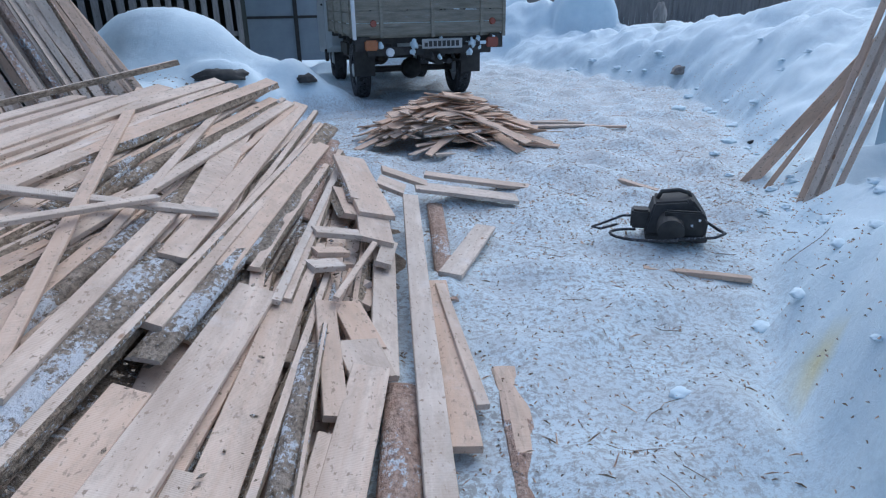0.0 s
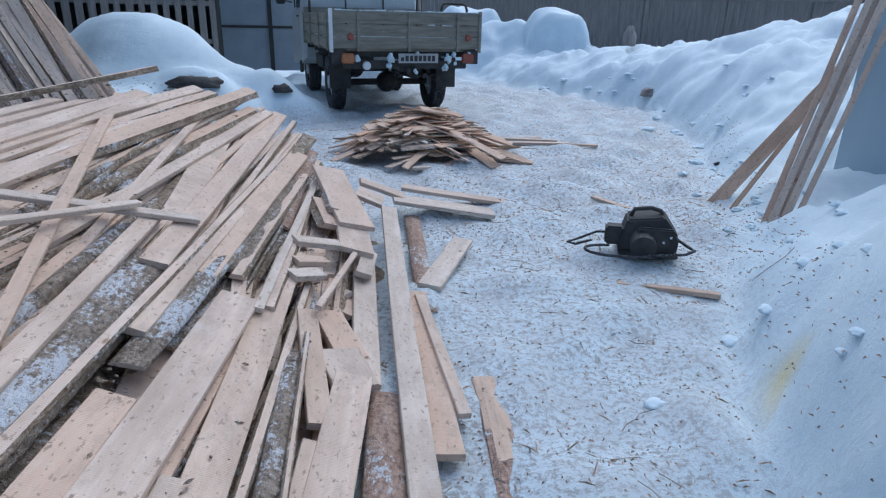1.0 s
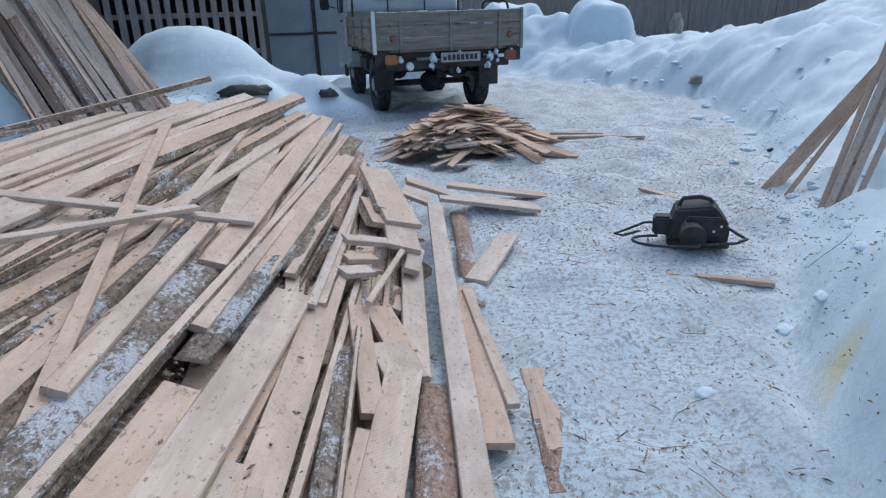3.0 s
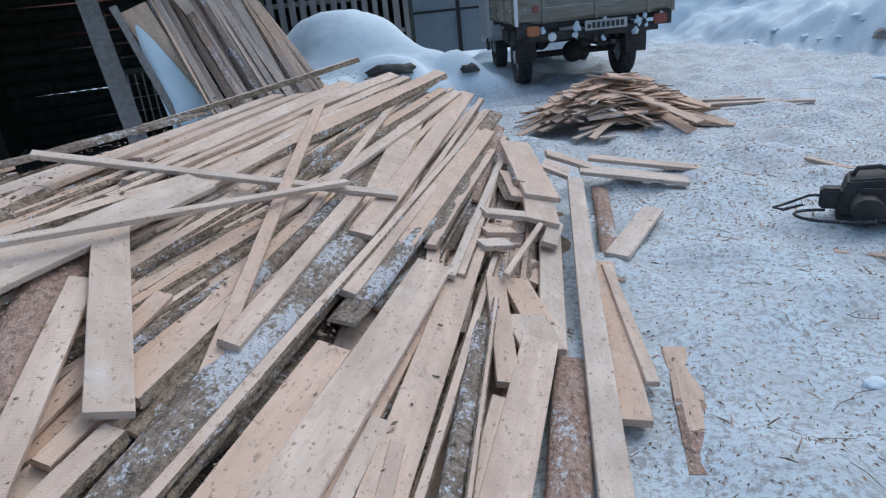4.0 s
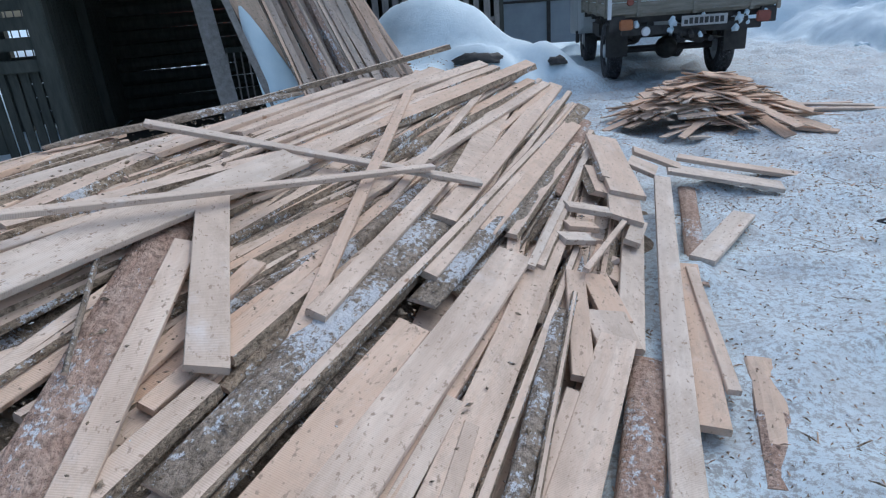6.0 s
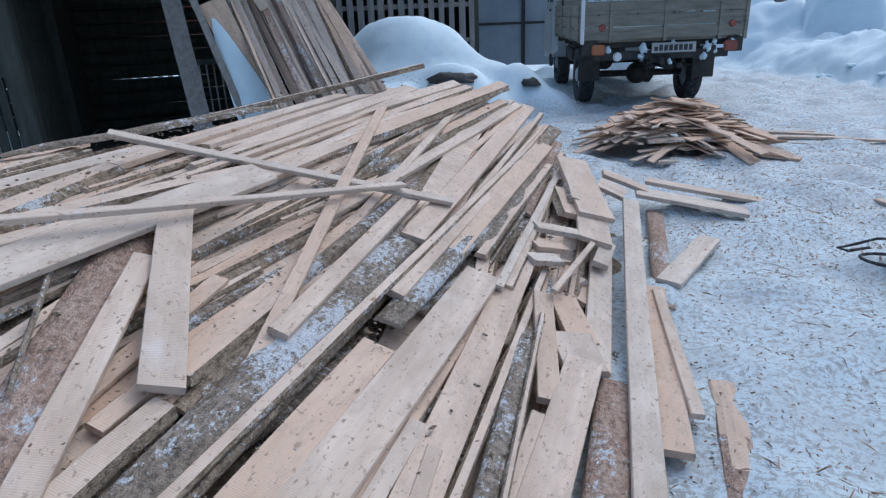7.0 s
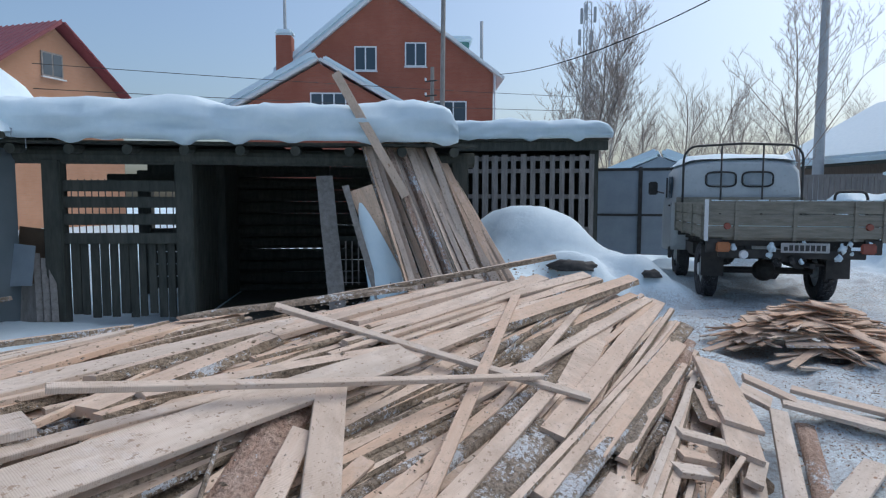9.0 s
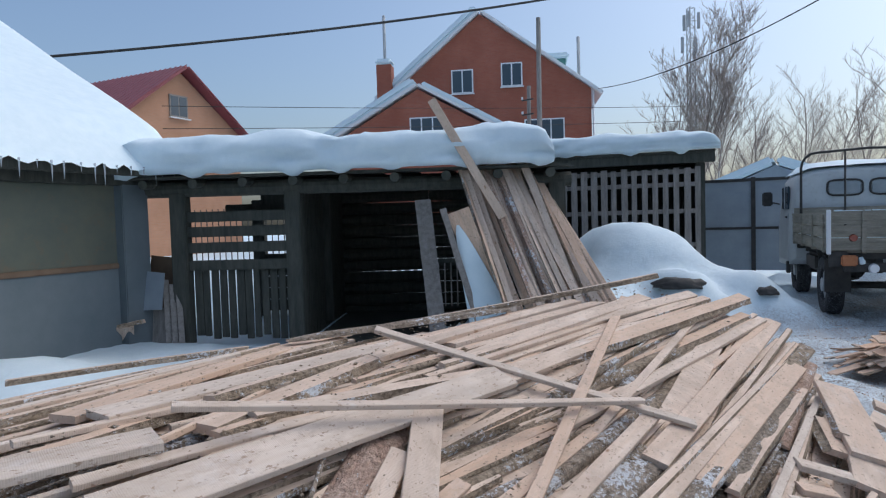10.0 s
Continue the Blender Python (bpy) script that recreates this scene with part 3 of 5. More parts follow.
board((-2.28, 3.34, 0.783), (-2.37, 1.53, 0.748), 0.113, "wane", 0.030)
board((-1.34, 4.46, 0.684), (-1.56, 2.74, 0.576), 0.091, "wane", 0.030)
board((-1.34, 4.30, 0.650), (-1.57, 2.44, 0.565), 0.089, "slab", 0.028)
board((-1.28, 4.44, 0.647), (-1.44, 2.69, 0.530), 0.057, "clean", 0.026)
board((-1.26, 4.55, 0.650), (-1.43, 2.24, 0.539), 0.063, "clean", 0.026)
board((-1.68, 3.39, 0.703), (-1.71, 1.92, 0.677), 0.081, "clean", 0.026)
board((-1.22, 4.66, 0.621), (-1.09, 2.30, 0.448), 0.102, "clean", 0.026)
board((-1.14, 4.74, 0.560), (-1.01, 2.05, 0.364), 0.040, "wane", 0.020)
board((-1.06, 4.56, 0.501), (-1.02, 2.25, 0.372), 0.033, "wane", 0.020)
board((-1.02, 4.70, 0.476), (-1.00, 3.76, 0.427), 0.105, "slab", 0.028)
board((-1.37, 3.54, 0.553), (-1.20, 1.83, 0.430), 0.083, "slab", 0.028)
board((-1.36, 3.54, 0.508), (-1.26, 1.57, 0.467), 0.068, "slabsnow", 0.030)
board((-1.29, 3.73, 0.550), (-1.19, 2.03, 0.432), 0.069, "wane", 0.030)
board((-1.57, 3.15, 0.585), (-1.57, 1.65, 0.586), 0.052, "wane", 0.030)
board((-1.69, 2.98, 0.644), (-1.74, 1.55, 0.668), 0.046, "clean", 0.020)
board((-2.23, 3.39, 0.793), (-2.26, 2.15, 0.752), 0.042, "wane", 0.020)
board((-2.24, 3.59, 0.803), (-2.36, 2.11, 0.737), 0.043, "wane", 0.020)
board((-1.96, 3.26, 0.773), (-2.07, 1.94, 0.740), 0.053, "clean", 0.026)
board((-1.90, 3.21, 0.793), (-1.99, 1.64, 0.762), 0.035, "wane", 0.020)
board((-1.85, 3.34, 0.779), (-1.89, 2.04, 0.758), 0.040, "wane", 0.020)
board((-1.84, 3.47, 0.768), (-1.90, 2.04, 0.741), 0.067, "clean", 0.026)
board((-1.81, 3.59, 0.763), (-1.88, 2.32, 0.725), 0.079, "wane", 0.030)
board((-1.78, 3.62, 0.774), (-1.86, 1.91, 0.737), 0.030, "clean", 0.020)
board((-1.74, 3.69, 0.760), (-1.83, 2.25, 0.716), 0.035, "clean", 0.020)
board((-1.78, 3.97, 0.811), (-1.92, 2.38, 0.728), 0.058, "wane", 0.030)
board((-1.63, 3.85, 0.758), (-1.77, 2.17, 0.695), 0.045, "clean", 0.020)
board((-1.62, 4.14, 0.798), (-1.79, 2.67, 0.682), 0.052, "wane", 0.030)
board((-1.58, 4.24, 0.785), (-1.75, 2.35, 0.651), 0.079, "clean", 0.026)
board((-1.48, 4.16, 0.715), (-1.63, 2.30, 0.603), 0.034, "wane", 0.020)
board((-1.43, 4.37, 0.728), (-1.59, 2.88, 0.585), 0.050, "clean", 0.026)
board((-1.42, 4.58, 0.743), (-1.58, 3.11, 0.579), 0.047, "wane", 0.020)
board((-1.31, 4.57, 0.672), (-1.40, 2.84, 0.511), 0.033, "clean", 0.020)
board((-1.23, 4.56, 0.621), (-1.28, 2.69, 0.465), 0.038, "clean", 0.020)
board((-1.14, 4.45, 0.539), (-1.15, 2.50, 0.410), 0.043, "wane", 0.020)
board((-1.07, 4.53, 0.514), (-1.02, 2.10, 0.386), 0.020, "clean", 0.020)
board((-4.32, 2.66, 0.46), (-4.84, 1.26, 0.43), 0.06, "wane", 0.035, label="old dark-edged board lying on the snow")


def far_end(x):
    return float(np.interp(x, (-3.6, -2.9, -2.7, -2.3, -2.1, -1.8, -1.6, -1.4, -1.2, -1.0, -0.6), (1.8, 2.1, 2.4, 3.2, 3.5, 3.85, 4.2, 4.45, 4.65, 4.6, 3.9)))


# the rest of the heap, layer by layer
fill = random.Random(5)
buried = []
for layer, (count, depth) in enumerate(((80, 0.17), (100, 0.10), (110, 0.05), (165, 0.018))):
    for i in range(count):
        x = -0.55 - 2.9 * (i + fill.random()) / count
        top = far_end(x)
        ln = fill.uniform(1.1, 2.9) if layer < 3 else fill.uniform(0.7, 2.4)
        y1 = top + fill.uniform(-0.5, 0.06) if fill.random() < 0.5 else fill.uniform(min(1.5, top - 0.3), top)
        if x > -0.75:
            ln, y1 = min(ln, 1.6), min(y1, 3.9)
        y0 = max(-0.6, y1 - ln)
        ang = math.tan(radians(fill.gauss(-2, 5)))
        x0 = min(-0.42, x - (y1 - y0) * ang)
        kind = fill.choice(("clean", "clean", "wane", "wane", "slab", "slabsnow"))
        lift = fill.uniform(0.0, 0.04) if y1 > top - 0.4 else 0.0
        dz = depth + fill.uniform(-0.012, 0.03)
        if layer == 3:
            kind = fill.choice(("clean", "clean", "wane", "wane", "wane", "slab", "slabsnow"))
        piece = board((x, y1, pile_height(x, y1) - dz + lift), (x0, y0, pile_height(x0, y0) - dz), fill.choice((0.05, 0.07, 0.09, 0.11, 0.13)) if layer < 3 else fill.choice((0.02, 0.03, 0.04, 0.055, 0.075)), kind, fill.uniform(0.016, 0.03), None, split=layer > 2)
        if layer < 3:
            # the buried layers are one mesh
            buried.append(piece)

bm = bmesh.new()
slots = [SAWN, PALE, BARK, BARK_SNOW]
for piece in buried:
    names = [m for m in piece.data.materials]
    piece.data.transform(piece.matrix_world)
    for p in piece.data.polygons:
        p.material_index = slots.index(names[p.material_index])
    bm.from_mesh(piece.data)
    bpy.data.objects.remove(piece)
tagged(part("buried_boards", bm, slots), "mass of older boards buried in the heap", "boards", kind="stuff")

# short blocks and cut ends at the foot of the heap
for i in range(14):
    y = fill.uniform(2.3, 3.6)
    x = -0.66 + 0.22 * fill.random() - 0.06 * (y - 2)
    a = fill.gauss(-12, 16)
    ln = fill.uniform(0.12, 0.40)
    z = 0.05 + 0.22 * max(0.0, (-0.3 - x)) + 0.05 * fill.random()
    dx, dy = ln * math.sin(radians(a)), ln * math.cos(radians(a))
    board((x, y, z + fill.uniform(0, 0.06)), (x + dx, y + dy, z), fill.uniform(0.03, 0.09), fill.choice(("clean", "clean", "wane")), fill.uniform(0.02, 0.035), fill.uniform(-20, 20))

# litter of bark and dust under the heap
bm = bmesh.new()
grid = {}
for i in range(58):
    for j in range(86):
        x, y = -4.3 + i * 0.08, -0.9 + j * 0.075
        d = min(smooth((far_end(x) + 0.15 - y) / 0.5), smooth((y + 0.8) / 0.4), smooth((-0.18 - x) / 0.25))
        z = (pile_height(x, y) - 0.10 + 0.05 * noise.noise((x * 5, y * 5, 3))) * d - 0.05 * (1 - d)
        if x > -0.7:
            z = min(z, 0.05 + 0.03 * noise.noise((x * 9, y * 9, 3)))
        grid[i, j] = bm.verts.new((x, y, z))
for i in range(57):
    for j in range(85):
        bm.faces.new((grid[i, j], grid[i + 1, j], grid[i + 1, j + 1], grid[i, j + 1])).smooth = True
tagged(part("bark_litter", bm, LITTER), "dark bark litter and sawdust under the heap", "litter", kind="stuff")

# the small heap of thin offcuts
small = random.Random(21)
SMALL = "offcuts in the small heap"


def small_height(x, y):
    return 0.50 * max(0.0, 1 - math.hypot((x + 0.28) / 0.85, (y - 6.30) / 0.70))


for i in range(190):
    r = small.random() ** 0.7
    a = small.uniform(0, 2 * math.pi)
    cx, cy = -0.28 + 0.62 * r * math.cos(a), 6.30 + 0.46 * r * math.sin(a)
    ln = small.uniform(0.35, 1.0)
    dirn = radians(small.choice((55, 62, 70, 48, -62, -50, 80, 30)) + small.gauss(0, 10))
    dx, dy = math.sin(dirn) * ln / 2, math.cos(dirn) * ln / 2
    up = small.uniform(-0.05, 0.05) if i < 150 else 0.05
    mid = small_height(cx, cy) + up
    za, zb = (max(0.025, 0.45 * mid + 0.55 * (small_height(cx + k * dx, cy + k * dy) + up)) for k in (-1, 1))
    board((cx - dx, cy - dy, za), (cx + dx, cy + dy, zb), small.uniform(0.04, 0.12), small.choice(("fresh", "fresh", "clean", "wane")), small.uniform(0.007, 0.014), small.uniform(-18, 18), SMALL,
          "thin fresh offcut in the small heap", "offcut")
for a, b, w in (((0.35, 6.55, 0.05), (1.30, 6.72, 0.04), 0.09), ((0.45, 6.85, 0.06), (1.55, 6.88, 0.04), 0.05), ((0.85, 6.75, 0.03), (1.12, 6.40, 0.03), 0.09),
                ((1.10, 6.85, 0.03), (1.38, 6.55, 0.03), 0.09), ((0.2, 6.2, 0.05), (0.75, 6.0, 0.03), 0.10), ((-0.35, 5.55, 0.06), (0.35, 5.85, 0.04), 0.06),
                ((0.30, 7.05, 0.05), (1.0, 7.25, 0.04), 0.05), ((0.30, 6.62, 0.09), (1.22, 6.78, 0.07), 0.08), ((0.38, 6.75, 0.12), (1.10, 6.83, 0.09), 0.07), ((0.25, 6.48, 0.07), (0.85, 6.60, 0.05), 0.10), ((-0.2, 5.15, 0.03), (0.1, 5.05, 0.03), 0.03)):
    board(a, b, w, "clean", 0.022, 0, SMALL, "pale offcut lying on the snow by the small heap", "offcut")
for a, b, w, k in (((0.80, 3.17, 0.04), (1.27, 3.05, 0.04), 0.04, "clean"), ((1.05, 4.85, 0.03), (1.25, 4.55, 0.03), 0.05, "clean"), ((1.02, 4.48, 0.03), (1.32, 4.45, 0.03), 0.05, "slabsnow"),
                   ((0.75, 4.80, 0.03), (0.92, 4.82, 0.03), 0.035, "slab"), ((0.55, 5.2, 0.03), (0.62, 5.28, 0.03), 0.03, "slab"), ((0.36, 4.02, 0.03), (0.55, 4.0, 0.03), 0.02, "slab")):
    board(a, b, w, k, 0.025, 0, "loose pieces on the snow", "loose offcut lying on trodden snow", "offcut")

# long thin twigs lying on the snow
tw = random.Random(6)
for k in range(22):
    y = tw.uniform(1.6, 5.5)
    x = tw.uniform(0.2, float(np.interp(y, EDGE_Y, EDGE_X)) + 0.1)
    a, ln = tw.uniform(0, 2 * math.pi), tw.uniform(0.06, 0.24)
    pts = []
    for j in range(5):
        px, py = x + math.cos(a) * ln * j / 4, y + math.sin(a) * ln * j / 4
        a += tw.uniform(-0.25, 0.25)
        pts.append((px, py, ground_height(px, py) + 0.008))
    bm = bmesh.new()
    for p, q in zip(pts, pts[1:]):
        rod(bm, p, q, 0.0016, 0.0012, 5)
    tagged(part("twig", bm, BARK), "thin dark twig lying on the snow", "twig", "twigs on the snow")

# crumbs of bark on the heap
crumb = random.Random(77)
bm = bmesh.new()
for i in range(4200):
    x, y = crumb.uniform(-2.7, -0.5), crumb.uniform(0.6, 4.2)
    z = pile_height(x, y) + crumb.uniform(-0.03, 0.045)
    s = crumb.uniform(0.003, 0.010) if i % 12 else crumb.uniform(0.010, 0.020)
    a = crumb.uniform(0, math.pi)
    c, sn = math.cos(a) * s, math.sin(a) * s
    v = [bm.verts.new((x + dx, y + dy, z + dz)) for dx, dy, dz in ((c, sn, 0), (-sn * 0.5, c * 0.5, 0), (-c, -sn, 0), (sn * 0.5, -c * 0.5, 0), (0, 0, 0.4 * s), (0, 0, -0.4 * s))]
    for k in range(4):
        bm.faces.new((v[k], v[(k + 1) % 4], v[4]))
        bm.faces.new((v[(k + 1) % 4], v[k], v[5]))
tagged(part("bark_crumbs", bm, BARK), "crumbs of bark lying on the boards", "bark crumbs", kind="stuff")

# slivers, twigs and chips over the yard
chips = random.Random(3)
bm = bmesh.new()
for i in range(9000):
    y = chips.uniform(1.2, 11.5) if i % 3 else chips.uniform(3.5, 8)
    e = float(np.interp(y, EDGE_Y, EDGE_X))
    x = chips.uniform(-0.3 if y < 5 else -1.6, e + 0.25)
    z = ground_height(x, y) + 0.006
    s = chips.uniform(0.003, 0.009) * (1.0 if i % 17 else 3.5)
    t = chips.uniform(0.001, 0.003) * (1.0 if i % 9 else 3.0)
    a = chips.uniform(0, math.pi)
    c, sn = math.cos(a), math.sin(a)
    v = [bm.verts.new((x + c * u * s - sn * w * t, y + sn * u * s + c * w * t, z + dz)) for u, w, dz in ((-1, -1, 0), (1, -0.6, 0.002), (1, 0.6, 0.002), (-1, 1, 0), (0, 0, 0.007))]
    for k in range(4):
        f = bm.faces.new((v[k], v[(k + 1) % 4], v[4]))
        f.material_index = (0, 0, 1, 2)[i % 4] if i % 5 else 1
tagged(part("wood_chips", bm, [FRESH, BARK, BARK_RED]), "scattered slivers, twigs and chips on the snow", "wood chips", kind="stuff")


# ---- flatbed truck ----
WHEELS = []


def wheel(parent, x, y, side):
    if WHEELS:
        copy_thing(WHEELS[0], pose(x, y, 0.375, 0, 90, 0))
        return
    w = new("wheel")
    WHEELS.append(w)
    w.parent = parent
    w.matrix_local = pose(x, y, 0.375, 0, 90, 0)
    bm = bmesh.new()
    n, prof = 40, ((0.21, -0.085), (0.30, -0.10), (0.355, -0.095), (0.375, -0.07), (0.375, 0.07), (0.355, 0.095), (0.30, 0.10), (0.21, 0.085))
    rings = [[bm.verts.new((r * math.cos(2 * math.pi * k / n), r * math.sin(2 * math.pi * k / n), z)) for r, z in prof] for k in range(n)]
    for k in range(n):
        a, b = rings[k], rings[(k + 1) % n]
        for i in range(len(prof)):
            j = (i + 1) % len(prof)
            bm.faces.new((a[i], b[i], b[j], a[j]))
    # tread blocks
    for k in range(26):
        for row in (-0.05, 0.0, 0.05):
            m = pose(0, 0, 0, 0, 0, (k + (0.5 if row == 0 else 0)) * 360 / 26) @ Matrix.Translation((0.378, 0, row))
            box(bm, -0.012, 0.012, -0.028, 0.028, -0.019, 0.019, 0, m)
    bmesh.ops.recalc_face_normals(bm, faces=bm.faces)
    part("tyre", bm, RUBBER, w, "black off-road tyre packed with snow")
    bm = bmesh.new()
    bmesh.ops.create_cone(bm, cap_ends=True, segments=24, radius1=0.21, radius2=0.21, depth=0.10)
    bmesh.ops.create_cone(bm, cap_ends=True, segments=16, radius1=0.09, radius2=0.07, depth=0.20)
    part("rim", bm, TRUCK_PAINT, w)


def planked_side(parent, name, length, along_x, x, y, z0, z1, posts):
    """One drop side: three boards, a top rail and upright straps."""
    side = new(name)
    side.parent = parent
    side.matrix_local = pose(x, y, 0, 0, 0, 0 if along_x else 90)
    h = (z1 - z0) / 3
    for i in range(3):
        boxed("plank", (-length / 2, length / 2, -0.014, 0.014, z0 + i * h + 0.006, z0 + (i + 1) * h - 0.006), BED_PAINT, side, 0.004)
        for g in (0.33, 0.66):
            boxed("plank_rib", (-length / 2 + 0.02, length / 2 - 0.02, -0.019, 0.019, z0 + (i + g) * h - 0.008, z0 + (i + g) * h + 0.008), BED_PAINT, side, 0.003)
    boxed("top_rail", (-length / 2, length / 2, -0.02, 0.02, z1 - 0.02, z1 + 0.012), BED_PAINT, side, 0.005)
    for p in posts:
        boxed("strap", (p - 0.022, p + 0.022, -0.032, 0.032, z0 - 0.03, z1 + 0.004), BED_PAINT, side, 0.004)
    return side


def truck():
    t = thing("flatbed_truck", (-0.55, 8.53, 0), 18.9, "grey forward-cab flatbed truck with weathered khaki drop sides", "truck")
    # bed
    b0, b1 = 0.90, 1.31
    boxed("bed_floor", (-0.93, 0.93, 0.03, 2.58, b0 - 0.05, b0), BED_PAINT, t, 0.005)
    planked_side(t, "tailgate", 1.88, True, 0, 0, b0 - 0.02, b1, (-0.62, 0.02, 0.66))
    planked_side(t, "headboard", 1.88, True, 0, 2.6, b0 - 0.02, b1 + 0.05, (-0.6, 0.0, 0.6))
    planked_side(t, "drop_side", 2.54, False, -0.95, 1.3, b0 - 0.02, b1 - 0.03, (-1.1, -0.4, 0.4, 1.1))
    planked_side(t, "drop_side", 2.54, False, 0.95, 1.3, b0 - 0.02, b1 - 0.03, (-1.1, -0.4, 0.4, 1.1))
    for x in (-0.955, 0.955):
        boxed("corner_post", (x - 0.02, x + 0.02, -0.035, 0.02, b0 - 0.06, b1 + 0.03), WHITE_PAINT if x < 0 else BED_PAINT, t, 0.005)
    for x in (-0.45, 0.45):
        boxed("frame_rail", (x - 0.04, x + 0.04, 0.1, 4.2, 0.62, 0.78), BLACK, t, 0.008)
    for y in (0.12, 0.9, 1.7, 2.45):
        boxed("cross_beam", (-0.92, 0.92, y - 0.035, y + 0.035, 0.78, 0.85), BLACK, t, 0.006)
    boxed("rear_bumper_beam", (-0.8, 0.8, 0.02, 0.10, 0.64, 0.74), BLACK, t, 0.008)
    for x in (-0.86, 0.86):
        boxed("lamp_bracket", (x - 0.09, x + 0.09, -0.005, 0.05, 0.70, 0.87), BLACK, t, 0.006)
    # lamps and reflectors
    for x in (-0.72, 0.80):
        bm = bmesh.new()
        bmesh.ops.create_cone(bm, cap_ends=True, segments=20, radius1=0.042, radius2=0.036, depth=0.03)
        r = part("reflector", bm, RED_LENS, t, "round red reflector")
        r.matrix_local = pose(x, -0.03, 1.02, 90, 0, 0)
    boxed("tail_lamp", (-0.84, -0.68, -0.045, 0.0, 0.71, 0.83), ORANGE_LENS, t, 0.015, "faded orange tail lamp")
    boxed("tail_lamp", (0.72, 0.88, -0.045, 0.0, 0.71, 0.83), RED_LENS, t, 0.015, "snow-caked red tail lamp")
    bm = bmesh.new()
    bmesh.ops.create_cone(bm, cap_ends=True, segments=20, radius1=0.055, radius2=0.045, depth=0.05)
    part("reversing_lamp", bm, WHITE_PAINT, t, "round white reversing lamp").matrix_local = pose(-0.52, 0.0, 0.68, 90, 0, 0)
    # plate: its writing stands as plain bars
    plate = boxed("plate", (-0.13, 0.39, -0.05, -0.04, 0.715, 0.83), PLATE, t, 0.004, "dirty white plate with dark bars")
    x = -0.10
    for k in range(8):
        boxed("bar", (x, x + 0.042, -0.053, -0.049, 0.738, 0.805 if k else 0.785), PLATE_INK, plate)
        x += 0.058
    # running gear
    for y in (1.2, 3.5):
        bm = bmesh.new()
        rod(bm, (-0.72, y, 0.375), (0.72, y, 0.375), 0.045)
        g = bmesh.ops.create_uvsphere(bm, u_segments=14, v_segments=8, radius=0.15)
        bmesh.ops.translate(bm, vec=(0.02, y, 0.375), verts=g["verts"])
        part("axle", bm, BLACK, t)
        for x in (-0.72, 0.72):
            wheel(t, x, y, 1)
    for x in (-0.55, 0.55):
        bm = bmesh.new()
        for k in range(4):
            box(bm, x - 0.03, x + 0.03, 1.2 - 0.55 + 0.1 * k, 1.2 + 0.55 - 0.1 * k, 0.50 - 0.014 * k, 0.512 - 0.014 * k)
        part("leaf_spring", bm, BLACK, t)
    for x in (-0.74, 0.74):
        bm = bmesh.new()
        box(bm, x - 0.14, x + 0.14, 0.66, 0.68, 0.34, 0.74, 0.005)
        part("mud_flap", bm, BLACK, t)
    bm = bmesh.new()
    rod(bm, (0.25, 0.05, 0.55), (0.25, 1.6, 0.55), 0.035)
    rod(bm, (0.25, 0.5, 0.55), (0.25, 1.0, 0.55), 0.085, seg=14)
    part("exhaust", bm, BLACK, t)
    bm = bmesh.new()
    box(bm, -0.12, 0.12, 0.02, 0.2, 0.60, 0.70, 0.02)
    rod(bm, (0, -0.06, 0.60), (0, 0.05, 0.66), 0.03)
    part("tow_hook", bm, BLACK, t)
    boxed("fuel_tank", (-0.8, -0.5, 1.75, 2.5, 0.5, 0.74), BLACK, t, 0.04)
    # caked snow under the tail
    cake = random.Random(8)
    for k in range(13):
        x = cake.choice((-0.62, -0.28, -0.2, 0.12, 0.35, 0.46, 0.55, 0.62, 0.70, 0.78)) + cake.uniform(-0.05, 0.05)
        bm = bmesh.new()
        g = bmesh.ops.create_icosphere(bm, subdivisions=2, radius=cake.uniform(0.018, 0.042))
        for v in g["verts"]:
            v.co *= 1 + 0.9 * noise.noise(v.co * 40 + Vector((k, 0, 0)))
            v.co.z *= 1.3
        for f in bm.faces:
            f.smooth = True
        part("caked_snow", bm, SNOW, t).matrix_local = pose(x, cake.uniform(-0.02, 0.04), cake.uniform(0.60, 0.85))
    # cab: a lofted rounded box
    bm = bmesh.new()
    rings = []
    for y, hw, zt, zb in ((2.68, 0.90, 1.90, 0.62), (2.74, 0.945, 1.955, 0.58), (3.0, 0.955, 1.99, 0.5), (3.9, 0.955, 1.985, 0.45), (4.25, 0.945, 1.9, 0.45), (4.42, 0.92, 1.30, 0.47), (4.52, 0.88, 1.22, 0.5), (4.55, 0.84, 0.9, 0.52)):
        ring = []
        sec = ((-1, 0), (-1.0, 0.10), (-1.0, 0.45), (-0.975, 0.60), (-0.93, 0.88), (-0.84, 0.955), (-0.65, 0.985), (-0.3, 1.0), (0.3, 1.0), (0.65, 0.985), (0.84, 0.955), (0.93, 0.88), (0.975, 0.60), (1.0, 0.45), (1.0, 0.10), (1, 0))
        for sx, sz in sec:
            ring.append(bm.verts.new((sx * hw, y, zb + sz * (zt - zb))))
        rings.append(ring)
    for a, b in zip(rings, rings[1:]):
        for k in range(len(a) - 1):
            bm.faces.new((a[k], b[k], b[k + 1], a[k + 1])).smooth = True
        bm.faces.new((a[-1], b[-1], b[0], a[0]))
    bm.faces.new(rings[0])
    bm.faces.new(rings[-1][::-1])
    bmesh.ops.recalc_face_normals(bm, faces=bm.faces)
    part("cab", bm, TRUCK_PAINT, t)
